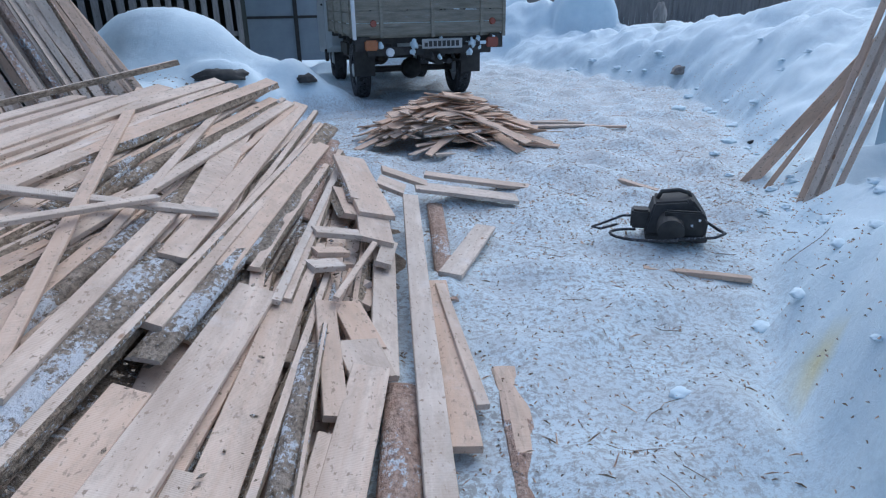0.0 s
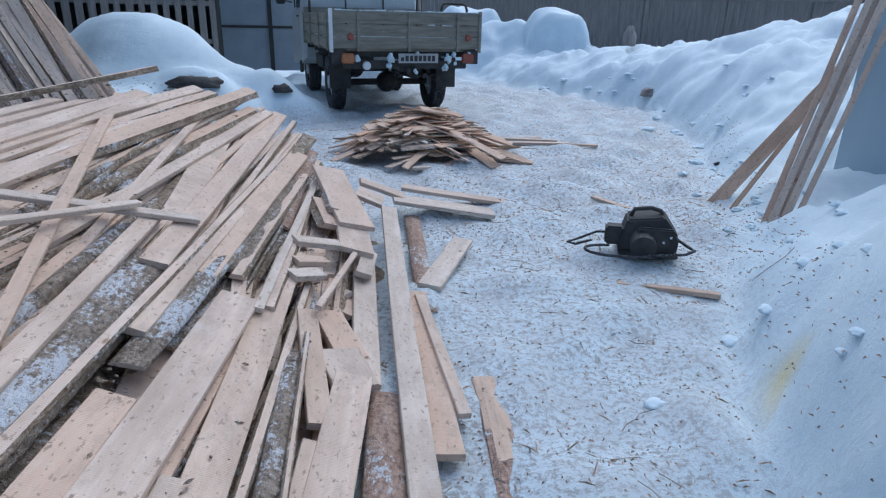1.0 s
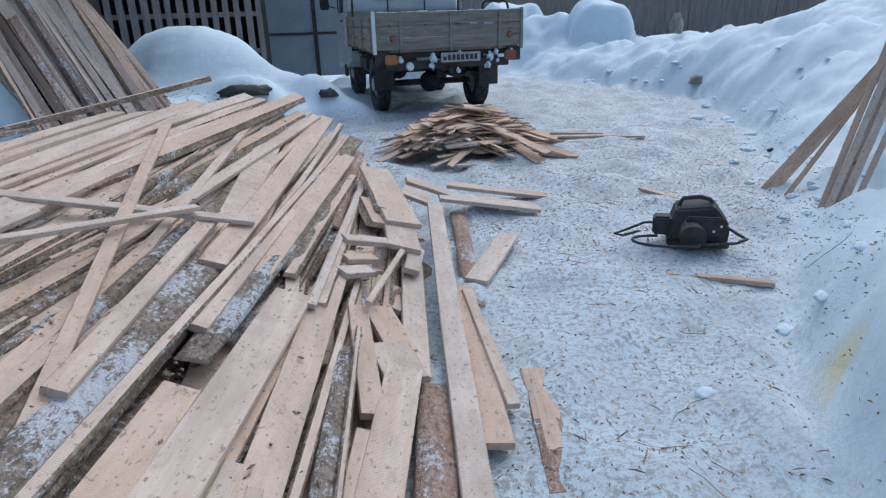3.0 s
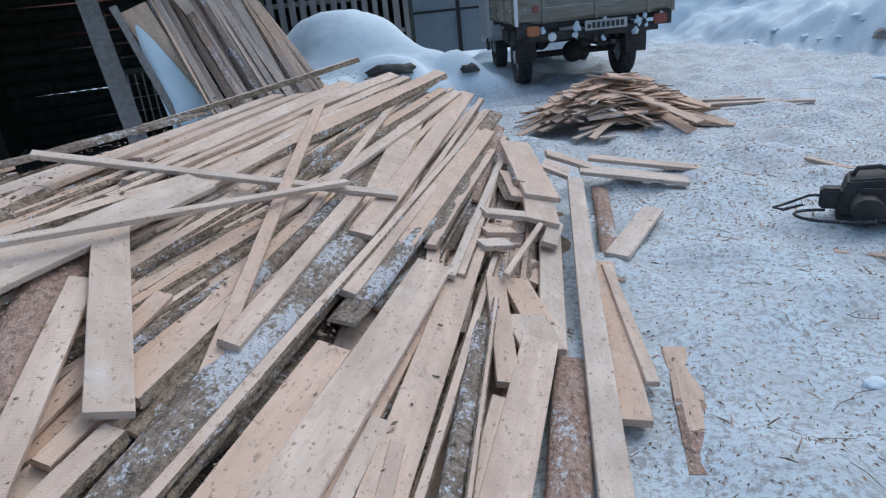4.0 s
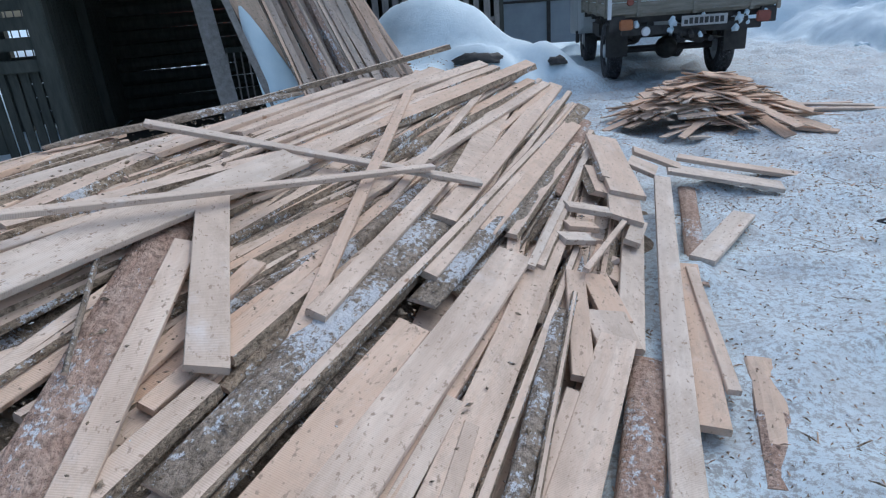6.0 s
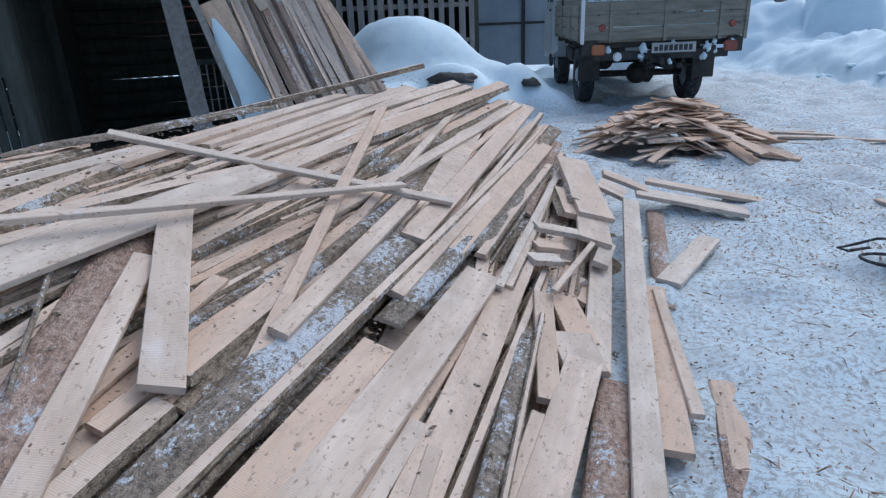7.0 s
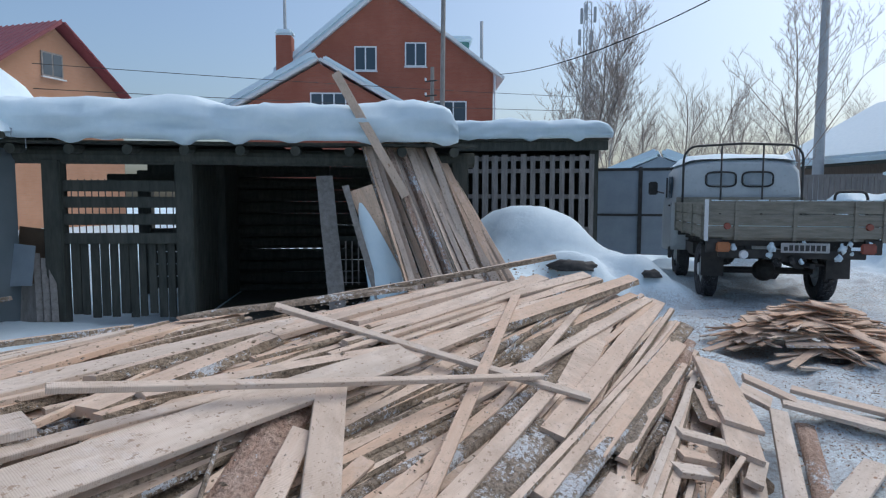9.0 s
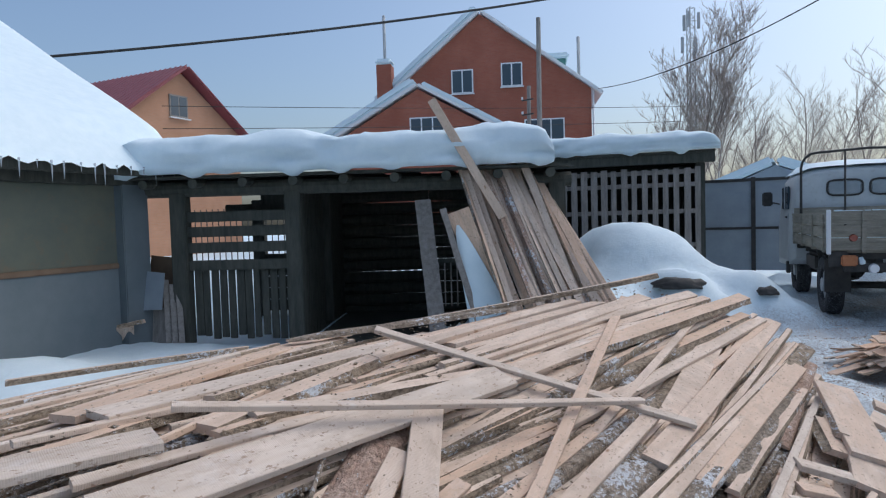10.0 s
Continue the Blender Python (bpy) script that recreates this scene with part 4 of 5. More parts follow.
    # rear windows with rubber frames
    for cx in (-0.27, 0.27):
        w = boxed("rear_window", (cx - 0.20, cx + 0.20, 2.664, 2.676, 1.56, 1.75), GLASS_PALE, t, 0.005)
        pts = []
        for k in range(33):
            a = 2 * math.pi * k / 32
            sx, sz = math.copysign(abs(math.cos(a)) ** 0.5, math.cos(a)), math.copysign(abs(math.sin(a)) ** 0.5, math.sin(a))
            pts.append((cx + 0.225 * sx, 2.662, 1.655 + 0.115 * sz))
        tube("seal", pts, 0.014, BLACK, w)
    for sx in (-1, 1):
        d = boxed("door", (sx * 0.945, sx * 0.962, 3.05, 3.9, 0.55, 1.30), TRUCK_PAINT, t, 0.006)
        boxed("side_window", (sx * 0.918, sx * 0.95, 3.15, 3.82, 1.36, 1.72), GLASS, t, 0.01)
        boxed("handle", (sx * 0.962, sx * 0.985, 3.1, 3.22, 1.22, 1.25), BLACK, d, 0.006)
        boxed("pillar", (sx * 0.925, sx * 0.957, 3.50, 3.53, 1.34, 1.74), TRUCK_PAINT, t, 0.005)
        mr = new("mirror")
        mr.parent = t
        bm = bmesh.new()
        rod(bm, (sx * 0.95, 4.1, 1.45), (sx * 1.14, 4.12, 1.50), 0.012)
        part("mirror_arm", bm, BLACK, mr)
        boxed("mirror_head", (sx * 1.06, sx * 1.22, 4.08, 4.13, 1.42, 1.66), BLACK, mr, 0.02)
        boxed("step_flap", (sx * 0.93, sx * 0.99, 3.0, 3.06, 0.36, 0.55), BLACK, t, 0.01)
    # tube hoop over the front of the bed
    pts = [(-0.86, 2.5, 0.92), (-0.86, 2.5, 1.95)] + [(-0.86 + 0.2 * (1 - math.cos(a)), 2.5, 1.95 + 0.22 * math.sin(a)) for a in (0.4, 0.8, 1.2, 1.57)]
    pts += [(0, 2.5, 2.20)] + [(-p[0], p[1], p[2]) for p in pts[::-1]]
    tube("hoop", pts, 0.018, BLACK, t)
    for x in (-0.3, 0.3):
        tube("hoop_upright", [(x, 2.5, 0.92), (x, 2.5, 2.19)], 0.014, BLACK, t)
    pts = [(0.52, 0.25, 0.9), (0.52, 0.25, 1.36)] + [(0.58 - 0.06 * math.cos(a), 0.25, 1.36 + 0.07 * math.sin(a)) for a in (0.5, 1.0, 1.57)] + [(0.80, 0.25, 1.43), (0.85, 0.25, 1.41), (0.87, 0.25, 1.36), (0.87, 0.25, 0.9)]
    tube("rear_hoop", pts, 0.016, BLACK, t)
    # snow lying on the cab roof and along the rails
    bm = bmesh.new()
    g = {}
    for i in range(13):
        for j in range(15):
            u, v = i / 12 * 2 - 1, j / 14
            y = 2.70 + v * 1.5
            e = min(1 - abs(u), v, 1 - v) * 5
            z = 1.955 + 0.035 * (1 - u * u) + 0.085 * smooth(e) + 0.02 * noise.noise((u * 2, y * 3, 4)) - 0.05 * (abs(u) > 0.99)
            g[i, j] = bm.verts.new((u * 0.86, y, z))
    for i in range(12):
        for j in range(14):
            bm.faces.new((g[i, j], g[i + 1, j], g[i + 1, j + 1], g[i, j + 1])).smooth = True
    tagged(part("snow_cap", bm, SNOW, t), "snow lying on the cab roof")
    bm = bmesh.new()
    for k in range(26):
        x = -0.9 + k * 0.072
        box(bm, x, x + 0.05 + 0.03 * cake.random(), -0.02, 0.02, b1 + 0.008, b1 + 0.014 + 0.012 * cake.random(), 0.003)
    part("rail_snow", bm, SNOW, t)
    bm = bmesh.new()
    box(bm, -0.9, 0.9, 0.05, 2.55, b0, b0 + 0.16, 0.05)
    part("load_snow", bm, SNOW, t)
    return t


truck()


# ---- cut-off machine on the snow ----
saw = thing("cut_off_saw", (1.02, 3.50, ground_height(1.02, 3.50) + 0.025), -12, "black portable bench saw lying on the snow", "saw")
saw.scale = (0.85, 0.85, 0.85)
bm = bmesh.new()
v = [bm.verts.new(p) for p in ((-0.17, -0.10, 0.03), (0.19, -0.10, 0.03), (0.19, 0.14, 0.03), (-0.17, 0.14, 0.03), (-0.12, -0.05, 0.22), (0.10, -0.06, 0.25), (0.10, 0.12, 0.27), (-0.12, 0.12, 0.24), (0.20, -0.08, 0.13), (0.20, 0.13, 0.13))]
bmesh.ops.convex_hull(bm, input=v)
bmesh.ops.bevel(bm, geom=list(bm.edges), offset=0.012, segments=2, affect="EDGES")
part("housing", bm, BLACK, saw)
bm = bmesh.new()
rod(bm, (-0.02, -0.19, 0.085), (-0.02, -0.06, 0.10), 0.078, 0.08, 18)
part("motor", bm, BLACK, saw)
boxed("switch_box", (-0.25, -0.14, -0.06, 0.04, 0.05, 0.17), BLACK, saw, 0.012)
boxed("base_plate", (-0.16, 0.20, -0.11, 0.15, 0.0, 0.03), BLACK, saw, 0.006)
boxed("guard", (-0.06, 0.16, -0.13, -0.10, 0.08, 0.20), BLACK, saw, 0.01)
for x, z in ((0.10, 0.115), (0.14, 0.15)):
    boxed("screw_head", (x - 0.007, x + 0.007, -0.137, -0.128, z - 0.007, z + 0.007), WHITE_PAINT, saw, 0.002)
tube("handle", [(-0.10, 0.02, 0.23), (-0.08, 0.02, 0.275), (0.02, 0.02, 0.29), (0.08, 0.02, 0.275), (0.09, 0.02, 0.25)], 0.014, BLACK, saw)
cable = [(-0.20 - 0.19 * math.sin(a) * 0.9, -0.06 - 0.10 * (1 - math.cos(a)), 0.045) for a in np.linspace(0.1, 3.0, 9)] + [(-0.1, -0.25, 0.045), (0.02, -0.22, 0.045)]
tube("cable", cable, 0.009, RUBBER, saw)
tube("cable", [(-0.16, 0.0, 0.12), (-0.30, 0.03, 0.10), (-0.42, 0.0, 0.05), (-0.48, -0.05, 0.04), (-0.43, -0.08, 0.04), (-0.33, 0.0, 0.05)], 0.008, RUBBER, saw)
tube("cable", [(0.0, -0.2, 0.045), (0.10, -0.17, 0.045), (0.24, -0.12, 0.045), (0.31, -0.03, 0.045), (0.28, 0.05, 0.04), (0.18, 0.06, 0.10)], 0.009, RUBBER, saw)


def clod(name, at, size, material, label, category):
    bm = bmesh.new()
    bmesh.ops.create_icosphere(bm, subdivisions=3, radius=1.0)
    for v in bm.verts:
        k = 1 + 0.45 * noise.noise(v.co * 1.7 + Vector(at)) + 0.10 * noise.noise(v.co * 4 + Vector(at))
        v.co = Vector((v.co.x * size[0], v.co.y * size[1], max(-0.2, v.co.z) * size[2])) * k
    for f in bm.faces:
        f.smooth = True
    ob = part(name, bm, material)
    ob.matrix_world = pose(*at, 0, 0, 20)
    return tagged(ob, label, category)


clod("clod", (2.46, 5.95, 0.03), (0.07, 0.055, 0.06), BLACK, "dark frozen clod on the snow", "clod")
clod("stone", (-2.89, 7.60, ground_height(-2.89, 7.60) - 0.01), (0.30, 0.12, 0.10), BLACK, "dark stone showing through the snow", "stone")
clod("stone", (-2.05, 8.09, ground_height(-2.05, 8.09)), (0.11, 0.08, 0.08), BLACK, "dark stone at the foot of the snow", "stone")
clod("stone", (-4.55, 7.6, 0.62), (0.22, 0.16, 0.2), BLACK, "dark stone under the snow heap", "stone")
clod("dirty_snow_lump", (3.05, 9.9, 0.25), (0.22, 0.14, 0.10), OLD_WOOD, "dirty lump in the snow bank", "snow lump")
clod("ice_block", (4.05, 10.1, 0.75), (0.17, 0.14, 0.16), PANEL_BLUE, "bluish block of ice in the bank", "ice block")
bank = random.Random(13)
for k in range(60):
    y = bank.uniform(1.8, 12.5)
    e = float(np.interp(y, EDGE_Y, EDGE_X))
    x = e + bank.gauss(0.12, 0.22)
    s = bank.uniform(0.012, 0.042) * (1 if y < 6 else 2.0)
    tagged(clod("snow_lump", (x, y, ground_height(x, y)), (s * 1.2, s, s * 0.55), SNOW, "loose lump of snow on the bank", "snow lump"), group="snow lumps along the bank")


# ---- log shed, with its front along u ----
SHED = pose(-6.74, 3.38, 0, 0, 0, math.degrees(math.atan2(0.609, 0.793)))
shed = new("open_shed")
shed.matrix_world = SHED
tagged(shed, "old open-fronted timber shed under thick snow", "shed")


def slats(parent, x0, x1, y, z0, z1, pitch, width, material, rng, name="slat", jit=0.03):
    x = x0
    while x < x1:
        boxed(name, (x, x + width * rng.uniform(0.85, 1.1), y - 0.012, y + 0.012, z0 + rng.uniform(-jit, jit), z1 + rng.uniform(-jit, jit)), material, parent, 0.003)
        x += pitch


def roof_snow(name, x0, x1, y0, y1, z, thick, parent, rise=0.10, seed=0.0, lip=0.05):
    """A snow slab with a rounded, uneven, layered lip."""
    bm = bmesh.new()
    nxx, g = int((x1 - x0) / 0.07), []
    prof = ((0.06, 0.0), (-0.02, 0.02), (-0.06, 0.18), (-0.03, 0.30), (-0.075, 0.48), (-0.05, 0.62), (-0.04, 0.80), (0.03, 0.94), (0.14, 1.0), (0.5, 1.03), (1.2, 1.06), (y1 - y0, 1.1))
    for i in range(nxx + 1):
        x = x0 + (x1 - x0) * i / nxx
        e = min(1.0, min(i, nxx - i) * 0.07 / 0.22)
        round_end = math.sqrt(max(0.0, 1 - (1 - e) ** 2))
        wob = noise.noise((x * 1.3, seed, 0.0))
        row = []
        for k, (dy, f) in enumerate(prof):
            drip = 0.11 * max(0.0, noise.noise((x * 4.0, seed, 7.0))) if k < 2 else 0
            row.append(bm.verts.new((x, y0 + dy * (1 if k > 8 else 1.0) - lip + 0.10 * wob + 0.06 * noise.noise((x * 2.6, k * 0.9, seed)) + 0.025 * noise.noise((x * 7.5, k * 0.6, seed)), z - drip + thick * f * (0.75 + 0.25 * round_end) * (1 + 0.26 * wob + 0.11 * noise.noise((x * 4.5, seed, k * 0.3)) + 0.04 * noise.noise((x * 11.0, seed, k * 0.4))) * (round_end * 0.35 + 0.65) + rise * max(0, dy))))
        g.append(row)
    for a, b in zip(g, g[1:]):
        for k in range(len(prof) - 1):
            bm.faces.new((a[k], b[k], b[k + 1], a[k + 1])).smooth = True
    bm.faces.new([v for v in g[0]])
    bm.faces.new([v for v in g[-1]][::-1])
    bmesh.ops.recalc_face_normals(bm, faces=bm.faces)
    return part(name, bm, SNOW, parent, "thick layered snow on the roof")


sl = random.Random(2)
for x, y in ((0.05, 0.0), (1.28, 0.02), (4.05, 0.0), (0.05, 2.5), (1.28, 2.5), (4.05, 2.5)):
    boxed("post", (x - 0.085, x + 0.085, y - 0.08, y + 0.08, 0.0, 1.72), DARK_WOOD, shed, 0.012)
bm = bmesh.new()
rod(bm, (-0.35, 0.0, 1.76), (4.2, 0.0, 1.74), 0.085, 0.075, 12)
part("front_beam", bm, DARK_WOOD, shed)
bm = bmesh.new()
rod(bm, (-0.3, 2.5, 1.95), (4.2, 2.5, 1.95), 0.08, 0.08, 12)
part("back_beam", bm, DARK_WOOD, shed)
for k in range(9):
    x = -0.2 + k * 0.52
    bm = bmesh.new()
    rod(bm, (x, -0.28, 1.80), (x, 2.7, 2.02), 0.05, 0.05, 8)
    part("rafter", bm, DARK_WOOD, shed)
for k in range(16):
    y = -0.30 + k * 0.19
    b = boxed("roof_board", (-0.4, 4.2, y, y + 0.185, 1.855 + 0.075 * (y + 0.3), 1.88 + 0.075 * (y + 0.3)), DARK_WOOD, shed, 0.004)
roof_snow("roof_snow", -0.42, 3.98, -0.34, 2.7, 1.89, 0.38, shed, 0.07, 2.0)
for z in (1.46, 1.30, 1.13, 0.94):
    boxed("rail", (0.0, 1.3, -0.03, 0.03, z - 0.055, z + 0.055), DARK_WOOD, shed, 0.008)
slats(shed, 0.16, 1.25, 0.04, 0.15, 0.93, 0.092, 0.078, DARK_WOOD, sl)
for k in range(6):
    boxed("back_rail", (0.1, 1.25, 2.44, 2.48, (0.10, 0.27, 0.44, 0.61, 0.78, 1.52)[k], (0.26, 0.43, 0.60, 0.77, 0.93, 1.95)[k]), DARK_WOOD, shed, 0.006)
# dark floor slab laid over the snow of the right-hand bay
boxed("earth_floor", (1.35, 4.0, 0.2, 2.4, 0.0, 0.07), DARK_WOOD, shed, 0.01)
boxed("cross_tie", (0.1, 1.25, 1.1, 1.22, 1.5, 1.62), DARK_WOOD, shed, 0.01)
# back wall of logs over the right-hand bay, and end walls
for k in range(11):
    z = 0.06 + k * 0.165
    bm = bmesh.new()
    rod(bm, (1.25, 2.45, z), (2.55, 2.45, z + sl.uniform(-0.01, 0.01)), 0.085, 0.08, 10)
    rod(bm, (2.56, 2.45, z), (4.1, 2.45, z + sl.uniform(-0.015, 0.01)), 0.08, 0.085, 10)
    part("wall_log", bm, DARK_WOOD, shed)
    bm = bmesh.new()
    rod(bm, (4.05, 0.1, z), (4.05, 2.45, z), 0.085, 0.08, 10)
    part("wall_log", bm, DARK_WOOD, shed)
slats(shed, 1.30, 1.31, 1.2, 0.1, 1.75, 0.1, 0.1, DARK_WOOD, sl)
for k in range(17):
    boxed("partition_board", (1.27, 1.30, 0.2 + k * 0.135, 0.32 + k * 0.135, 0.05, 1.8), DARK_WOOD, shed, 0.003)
# a low grille and sill in the dark bay
grille = boxed("grille", (2.62, 3.02, 0.30, 0.33, 0.88, 0.93), DARK_WOOD, shed, 0.005)
for k in range(6):
    boxed("bar", (2.64 + k * 0.068, 2.655 + k * 0.068, 0.305, 0.325, 0.4, 0.88), OLD_WOOD, grille, 0.003)
# weathered board propped against the front
def propped(name, a, b, w, th, material, label, category, group="", kind=None, twist=0.0):
    """A board standing from a up to b, broad face towards the yard."""
    a, b = Vector(a), Vector(b)
    z = (b - a).normalized()
    face = (Vector((-0.2, 0.1, 1.3)) - a)
    y = (z.cross(face)).normalized()
    rot = Matrix((z, y, z.cross(y))).transposed().to_4x4()
    bm = board_mesh((b - a).length, w, kind or "clean", th, RNG)
    ob = part(name, bm, material)
    ob.matrix_world = Matrix.Translation(a) @ rot @ pose(0, 0, 0, twist, 0, 0)
    return tagged(ob, label, category, group)


propped("grey_plank", (-4.24, 4.75, 0.1), (-4.62, 4.98, 1.56), 0.165, 0.035, [OLD_WOOD, OLD_WOOD], "grey weathered plank propped against the shed", "plank")
propped("bark_slab", (-3.80, 4.90, 0.15), (-4.10, 4.69, 1.46), 0.055, 0.05, [OLD_WOOD, BARK], "dark bark-edged slab leaning on the shed", "slab", kind="wane")
propped("broad_slab", (-3.66, 5.06, 0.15), (-4.00, 4.80, 1.44), 0.20, 0.03, [FRESH, BARK], "broad fresh slab leaning behind drifted snow", "slab", kind="wane")
bm = bmesh.new()
g = {}
for i in range(9):
    for j in range(15):
        s, h = i / 8 * 2 - 1, j / 14
        half = 0.22 * (1 - h) ** 0.75 + 0.012
        x = -3.71 - 0.27 * h + s * half * 0.80
        y = 4.95 - 0.19 * h + s * half * 0.58 - 0.07 * (1 - s * s) * (1 - h)
        g[i, j] = bm.verts.new((x, y, 0.30 + 1.0 * h))
for i in range(8):
    for j in range(14):
        bm.faces.new((g[i, j], g[i + 1, j], g[i + 1, j + 1], g[i, j + 1])).smooth = True
tagged(part("snow_drift", bm, SNOW), "drifted snow lying against the leaning slabs", "snow drift")

# the sheaf of tall slabs leaning on the shed's corner
lean = random.Random(31)
for k in range(72):
    u = k / 71
    row = lean.random()
    foot = Vector((-3.30 + 0.68 * u + lean.uniform(-0.03, 0.03), 4.72 + 0.55 * u + 0.34 * row, 0.25 + 0.12 * u))
    top = Vector((-4.30 + 0.66 * u + lean.uniform(-0.05, 0.05), 5.12 + 0.50 * u + 0.26 * row, 2.02 - 0.10 * u + lean.uniform(-0.12, 0.10) - 0.30 * max(0, u - 0.72) * 4))
    kind = lean.choice(("wane", "wane", "clean", "wane", "slab"))
    propped("leaning_slab", foot, top, lean.choice((0.025, 0.035, 0.05, 0.065)), lean.uniform(0.018, 0.035), [SAWN if lean.random() < 0.8 else BARK_RED, BARK],
            "long rough slab leaning in a sheaf against the shed", "slab", "slabs leaning on the shed", kind, lean.gauss(0, 24))
propped("leaning_slab", (-3.72, 5.14, 1.36), (-4.24, 4.73, 2.52), 0.085, 0.025, [PALE, BARK], "tall grey slab sticking out of the sheaf", "slab", "slabs leaning on the shed", "clean")

# ---- lattice-fronted shed ----
LAT = pose(-6.6, 8.79, 0, 0, 0, math.degrees(math.atan2(0.413, 0.91)))
lat = new("lattice_shed")
lat.matrix_world = LAT
tagged(lat, "old shed with a grey slatted lattice front under snow", "shed")
W = 3.42
for x in (0.0, W):
    for y in (0.06, 2.3):
        boxed("post", (x - 0.07, x + 0.07, y - 0.07, y + 0.07, 0.0, 2.25), DARK_WOOD, lat, 0.01)
for z in (2.0, 1.80, 1.38, 0.85):
    boxed("rail", (0.0, W, -0.02, 0.02, z - 0.035, z + 0.035), OLD_WOOD, lat, 0.006)
slats(lat, 0.02, W - 0.08, -0.035, 0.35, 2.06, 0.158, 0.095, OLD_WOOD, sl, jit=0.015)
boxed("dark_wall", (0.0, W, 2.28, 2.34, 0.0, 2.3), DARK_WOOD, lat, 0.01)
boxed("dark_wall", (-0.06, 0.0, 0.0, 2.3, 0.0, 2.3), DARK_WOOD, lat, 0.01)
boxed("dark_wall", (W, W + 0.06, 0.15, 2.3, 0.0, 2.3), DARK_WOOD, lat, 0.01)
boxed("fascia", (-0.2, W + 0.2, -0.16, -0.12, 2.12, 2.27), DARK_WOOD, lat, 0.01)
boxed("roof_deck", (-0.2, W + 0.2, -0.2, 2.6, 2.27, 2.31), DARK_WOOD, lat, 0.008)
roof_snow("roof_snow", -0.25, W + 0.25, -0.2, 2.6, 2.31, 0.30, lat, 0.05, 9.0)

# ---- garage ----
GAR = pose(-7.03, 3.17, 0, 0, 0, math.degrees(math.atan2(0.96, -0.281)))
gar = new("garage")
gar.matrix_world = GAR
tagged(gar, "stained steel-clad garage with snow and icicles at its eave", "garage")
# local x runs from the near end to the corner by the shed, local y into the garage
boxed("door_post", (-0.34, -0.02, -0.10, 0.10, 0.0, 1.82), GARAGE_LOW, gar, 0.01)
boxed("door_upper", (-3.9, -0.36, -0.02, 0.02, 1.0, 1.80), GARAGE_STEEL, gar, 0.006)
boxed("door_lower", (-3.9, -0.36, -0.025, 0.015, 0.0, 0.96), GARAGE_LOW, gar, 0.006)
boxed("door_rail", (-3.9, -0.36, -0.045, 0.02, 0.955, 1.01), RUST, gar, 0.008)
boxed("lintel", (-4.0, 0.15, -0.10, 0.06, 1.80, 1.97), DARK_WOOD, gar, 0.01)
boxed("eave_board", (-4.1, 0.25, -0.34, -0.30, 1.88, 2.0), DARK_WOOD, gar, 0.008)
boxed("side_wall", (-0.08, 0.0, 0.11, 5.0, 0.0, 1.9), DARK_WOOD, gar)
bm = bmesh.new()
v = [bm.verts.new(p) for p in ((-4.2, -0.35, 1.97), (0.3, -0.35, 1.97), (0.3, 3.6, 4.40), (-4.2, 3.6, 4.40), (-4.2, -0.35, 2.01), (0.3, -0.35, 2.01), (0.3, 3.6, 4.44), (-4.2, 3.6, 4.44))]
for f in ((0, 3, 2, 1), (4, 5, 6, 7), (0, 1, 5, 4), (1, 2, 6, 5), (2, 3, 7, 6), (3, 0, 4, 7)):
    bm.faces.new([v[i] for i in f])
part("roof_deck", bm, DARK_WOOD, gar)
bm = bmesh.new()
g = {}
NI, NJ = 60, 40
for i in range(NI + 1):
    for j in range(NJ + 1):
        x, s = 0.36 - 4.6 * i / NI, j / NJ
        y = -0.42 + 4.05 * s
        e = smooth(min(s * 9, 1)) * smooth(min(1, (0.36 - x) * 3.5 + 0.25))
        z = 2.0 + 0.61 * max(0, y + 0.35) + 0.26 * e + 0.05 * noise.noise((x * 0.9, y * 0.8, 3.3)) * e
        if j == 0:
            z = 1.98 - 0.055 * abs(math.sin(x * 11.5 + 1.3 * noise.noise((x * 3, 0, 0))))
        g[i, j] = bm.verts.new((x, y, z))
for i in range(NI):
    for j in range(NJ):
        bm.faces.new((g[i, j], g[i, j + 1], g[i + 1, j + 1], g[i + 1, j])).smooth = True
part("roof_snow", bm, SNOW, gar, "deep smooth snow on the garage roof")
ic = random.Random(4)
for k in range(26):
    x = 0.2 - k * 0.135 + ic.uniform(-0.03, 0.03)
    bm = bmesh.new()
    ln = ic.uniform(0.06, 0.22)
    rod(bm, (x, -0.41, 1.97), (x, -0.41, 1.97 - ln), 0.010, 0.001, 6)
    part("icicle", bm, ICE, gar)

# scrap by the garage post
def sheet(name, corners, th, material, label, category):
    bm = bmesh.new()
    c = [Vector(p) for p in corners]
    nrm = (c[1] - c[0]).cross(c[3] - c[0]).normalized() * th
    lo, hi = [bm.verts.new(p) for p in c], [bm.verts.new(p + nrm) for p in c]
    bm.faces.new(lo[::-1])
    bm.faces.new(hi)
    for k in range(4):
        bm.faces.new((lo[k], lo[(k + 1) % 4], hi[(k + 1) % 4], hi[k]))
    bmesh.ops.recalc_face_normals(bm, faces=bm.faces)
    return tagged(part(name, bm, material), label, category)


def in_shed(x, y, z):
    return SHED @ Vector((x, y, z))


